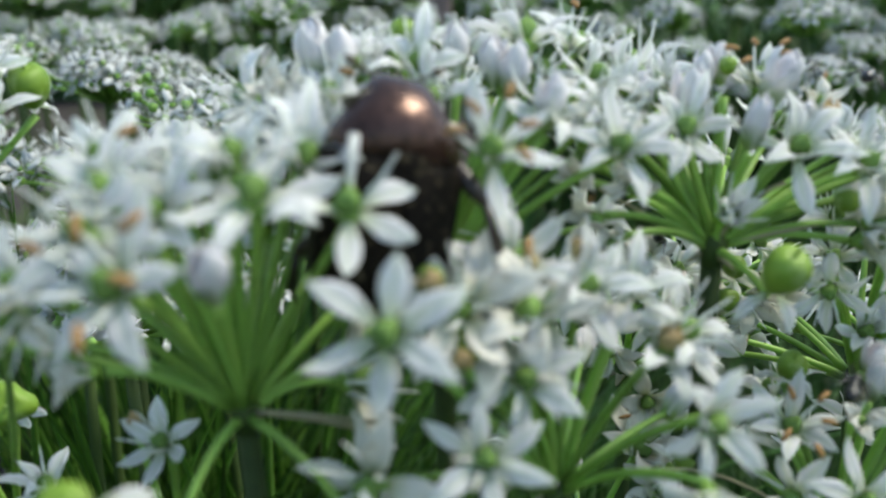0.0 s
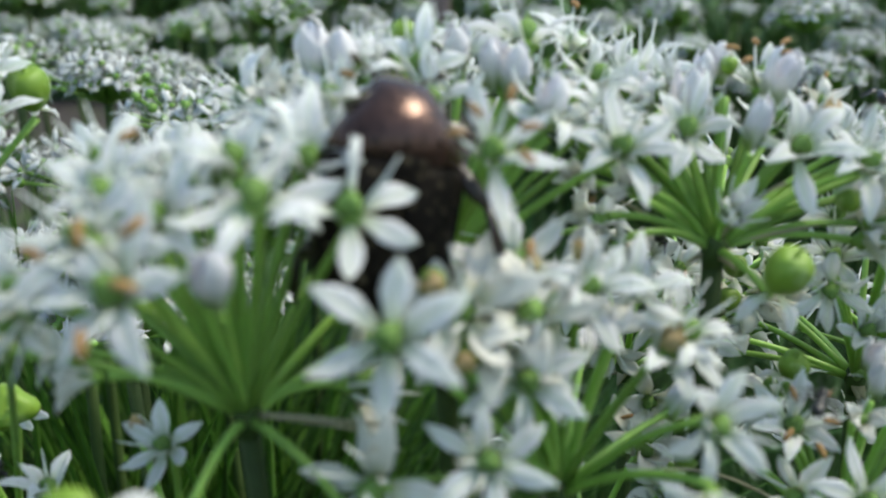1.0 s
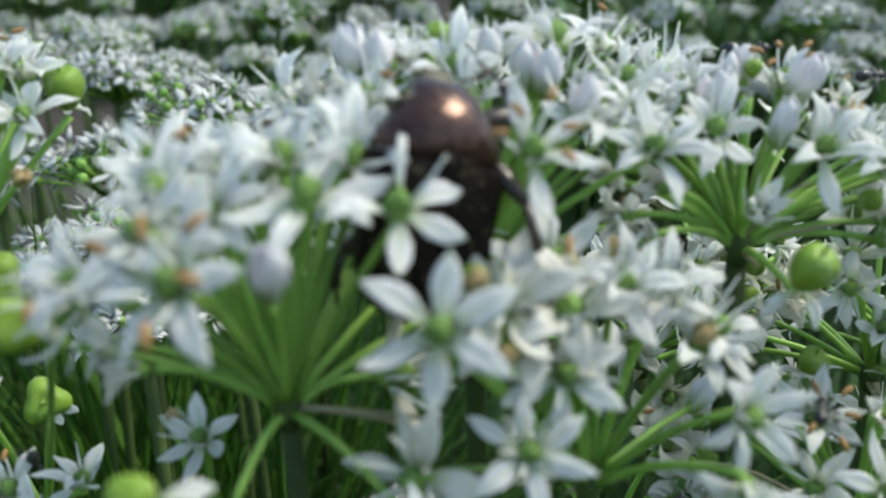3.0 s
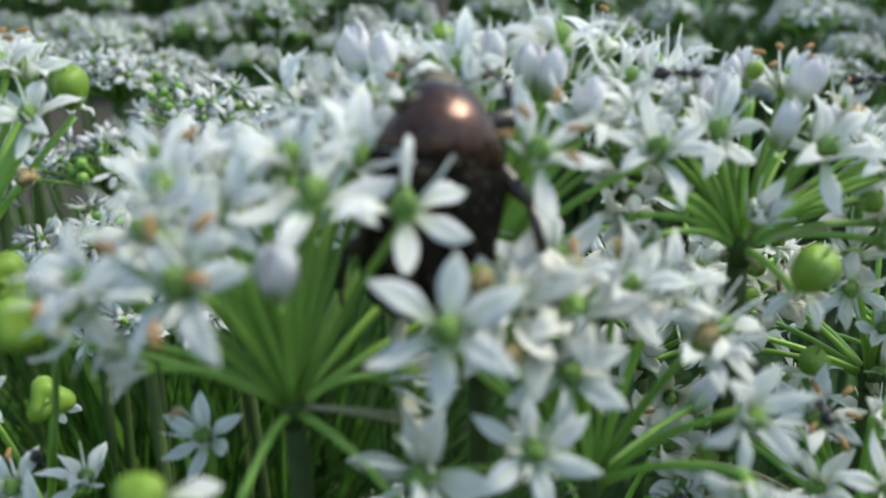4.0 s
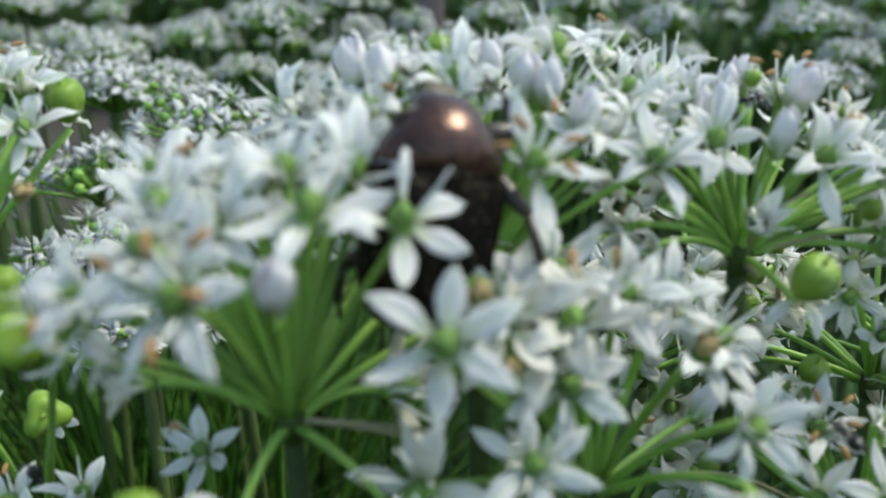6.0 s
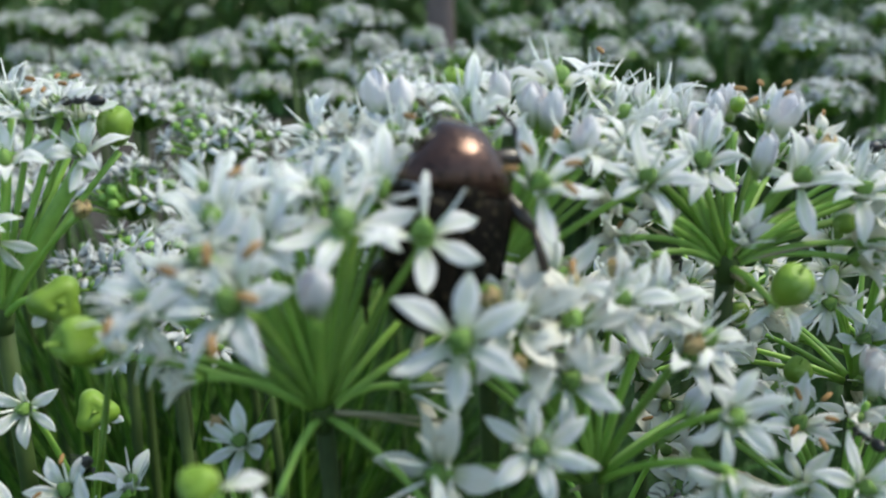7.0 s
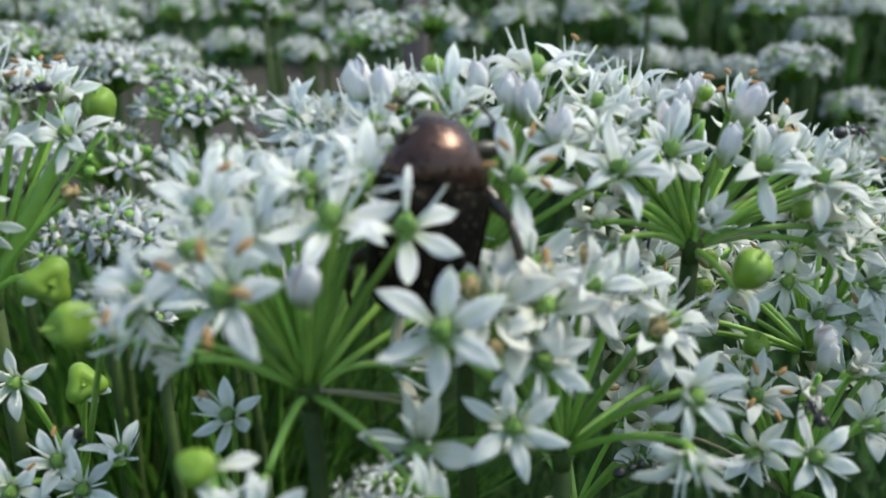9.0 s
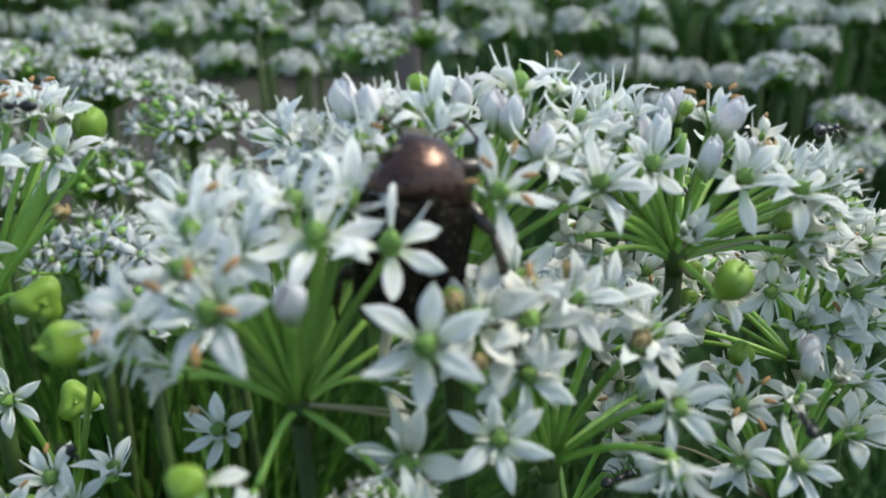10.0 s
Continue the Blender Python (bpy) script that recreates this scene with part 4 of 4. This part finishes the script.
BEETLE_POSE = Matrix.Translation(Vector((-3.8, 71.3, 385.4)) * MM) @ Matrix((BODY_UP.cross(bz), BODY_UP, bz)).transposed().to_4x4() @ Matrix.Scale(1.08, 4)
chafer, chafer_head, chafer_fore = beetle(BEETLE_POSE)


# ---- ants ----
def ant(m, label):
    """A small black ant; x runs to the head."""
    thing = new("ant", None)
    thing.empty_display_size = 0.002
    thing.matrix_basis = m
    tagged(thing, label, "ant", "ants on the flowers")
    mm = MM * 1.2
    for name, x, size, le in (("head", 1.7, 0.48, 0.55), ("thorax", 0.5, 0.36, 0.8), ("gaster", -1.3, 0.62, 0.95)):
        bm = bmesh.new()
        tube(bm, [Vector((x + le * c, 0, 0.75)) * mm for c in (-1, -0.75, -0.3, 0.2, 0.7, 1)], [size * r * mm for r in (0.15, 0.65, 1, 1, 0.65, 0.15)], 9)
        part(name, bm, thing, material=M_ANT)
    for s in (-1, 1):
        for x, dx in ((0.9, 1.0), (0.5, 0.0), (0.1, -1.1)):
            bm = bmesh.new()
            tube(bm, [Vector(p) * mm for p in ((x, s * 0.2, 0.7), (x + dx * 0.5, s * 0.9, 1.0), (x + dx * 0.9, s * 1.4, 0.4), (x + dx * 1.2, s * 1.8, 0))], [0.09 * mm, 0.11 * mm, 0.08 * mm, 0.05 * mm], 5)
            part("leg", bm, thing, material=M_ANT)
        bm = bmesh.new()
        tube(bm, [Vector(p) * mm for p in ((2.1, s * 0.2, 0.9), (2.7, s * 0.7, 1.2), (3.4, s * 0.8, 1.0))], [0.06 * mm, 0.06 * mm, 0.07 * mm], 5)
        part("antenna", bm, thing, material=M_ANT)
    return thing


ANT_A = [(0, 40, 95.9, 392.7, 20, 0, 45), (0.3, 39.9, 94.6, 391.5, 20, 0, 100), (0.6, 40.1, 95.2, 391, 20, 0, 130), (1, 40.2, 98.4, 390.6, 20, 0, 60), (1.5, 38.5, 90.8, 390.8, 20, 0, 80), (2, 37.6, 94.5, 392.5, 20, 0, 30), (2.5, 40.3, 98.3, 395.3, 20, 0, 10), (2.7, 38, 99.3, 395.3, 20, 0, 0), (3.8, 20.2, 86.9, 393.7, 20, 0, -40), (4.1, 21.4, 84.6, 393.5, 20, 0, -20), (4.5, 23.9, 81, 392.2, 20, 0, 5), (5, 27.7, 86.2, 390, 20, 0, 20), (5.5, 34.9, 99.1, 395.2, 20, 0, 60), (6.4, 35.1, 105.1, 383.4, 20, 0, 30), (6.8, 34.3, 103.2, 380.8, 20, 0, 30), (7.5, 32.2, 98.7, 382.4, 20, 0, 0), (8.5, 31.2, 97.7, 381.4, 20, 0, 20), (10, 32.1, 97.7, 381.4, 20, 0, 80)]
ANT_B = [(0, 48.4, 97.8, 391.5, 20, 0, 60), (0.6, 48.4, 95.9, 389.2, 20, 0, 80), (1.5, 50.6, 96.9, 389.5, 20, 0, 40), (2.7, 47.6, 97.3, 391.7, 20, 0, 20), (3.8, 44.4, 94.9, 391.9, 20, 0, 0), (4.5, 46.1, 94.4, 391.9, 20, 0, -20), (5, 42.9, 94.2, 392.3, 20, 0, 10), (5.5, 47.3, 96.8, 390.2, 20, 0, 40), (6.8, 50.9, 96.9, 386.9, 20, 0, 30), (7.5, 47.6, 87.7, 389.9, 20, 0, 20), (8, 50, 87.7, 389.5, 20, 0, 25), (8.5, 48.4, 91, 389.8, 20, 0, 30), (9, 49.7, 92.1, 388.2, 20, 0, 25), (10, 49.1, 91.8, 390.2, 20, 0, 35)]
ANT_C = [(0, 39.4, 75.1, 364.2, 20, 0, 60), (2.5, 33.4, 73.9, 362, 20, 0, 60), (4, 33.4, 73.4, 362, 20, 0, 80), (5.5, 34, 73.8, 361, 20, 0, 90), (7, 43.5, 78.3, 356.2, 20, 0, 100), (7.5, 38.8, 70.7, 358.6, 20, 0, 130), (8, 39.1, 69.1, 360.3, 20, 0, 80), (9, 39.9, 72.1, 359.4, 20, 0, 80), (10, 40.3, 70.7, 359.8, 20, 0, 82)]
ANT_D = [(0, -53.3, 92.6, 395.9, 20, 0, 180), (2.5, -57.1, 93.2, 396.6, 20, 0, 190), (4.5, -57.3, 94.6, 395.8, 20, 0, 170), (5.6, -58.3, 96.2, 394.5, 20, 0, 180), (6.8, -47.4, 95.3, 395.3, 20, 0, 185), (7.5, -49.1, 84.3, 396.6, 20, 0, 185), (8, -50.1, 86.8, 396.1, 20, 0, 180), (9, -51.2, 90.3, 395.7, 20, 0, 190), (10, -51.7, 89.9, 396.1, 20, 0, 185)]
ant_rows = [[(t, pose(x * MM, y * MM, z * MM, rx, ry, rz)) for t, x, y, z, rx, ry, rz in rows] for rows in (ANT_A, ANT_B, ANT_C, ANT_D)]
ANTS = [ant(rows[0][1], "tiny black ant hurrying over white buds and tepals") for rows in ant_rows]
ant(pose(26.7 * MM, 103.3 * MM, 371.8 * MM, 50, 20, 80), "tiny black ant resting among white flowers")

ant(pose(-50.4 * MM, 84.7 * MM, 351.9 * MM, 60, 40, 120), "tiny black ant head down in a white flower")
ant(pose(20.9 * MM, 80.6 * MM, 347.8 * MM, 40, 0, 30), "tiny black ant in the shade under the stalks")


def motions():
    for a, rows in zip(ANTS, ant_rows):
        walk(a, rows)
    h = chafer_head.matrix_basis.copy()
    walk(chafer_head, [(t, h @ pose(0, 0, 0, a, 0, b)) for t, a, b in ((0, -26, 4), (1, -20, 0), (2, -9, -3), (2.7, -7, 0), (4.5, -6, 2), (5.5, -5, 0), (7, -22, -3), (8, -26, 0), (10, -25, 2))])
    f = chafer_fore.matrix_basis.copy()
    walk(chafer_fore, [(t, f @ pose(0, 0, 0, 0, 0, a)) for t, a in ((0, -30), (1, -24), (2, -4), (2.7, 6), (4.5, 8), (5.5, 6), (7, 0), (8, 2), (9, 0), (10, -2))])


motions()
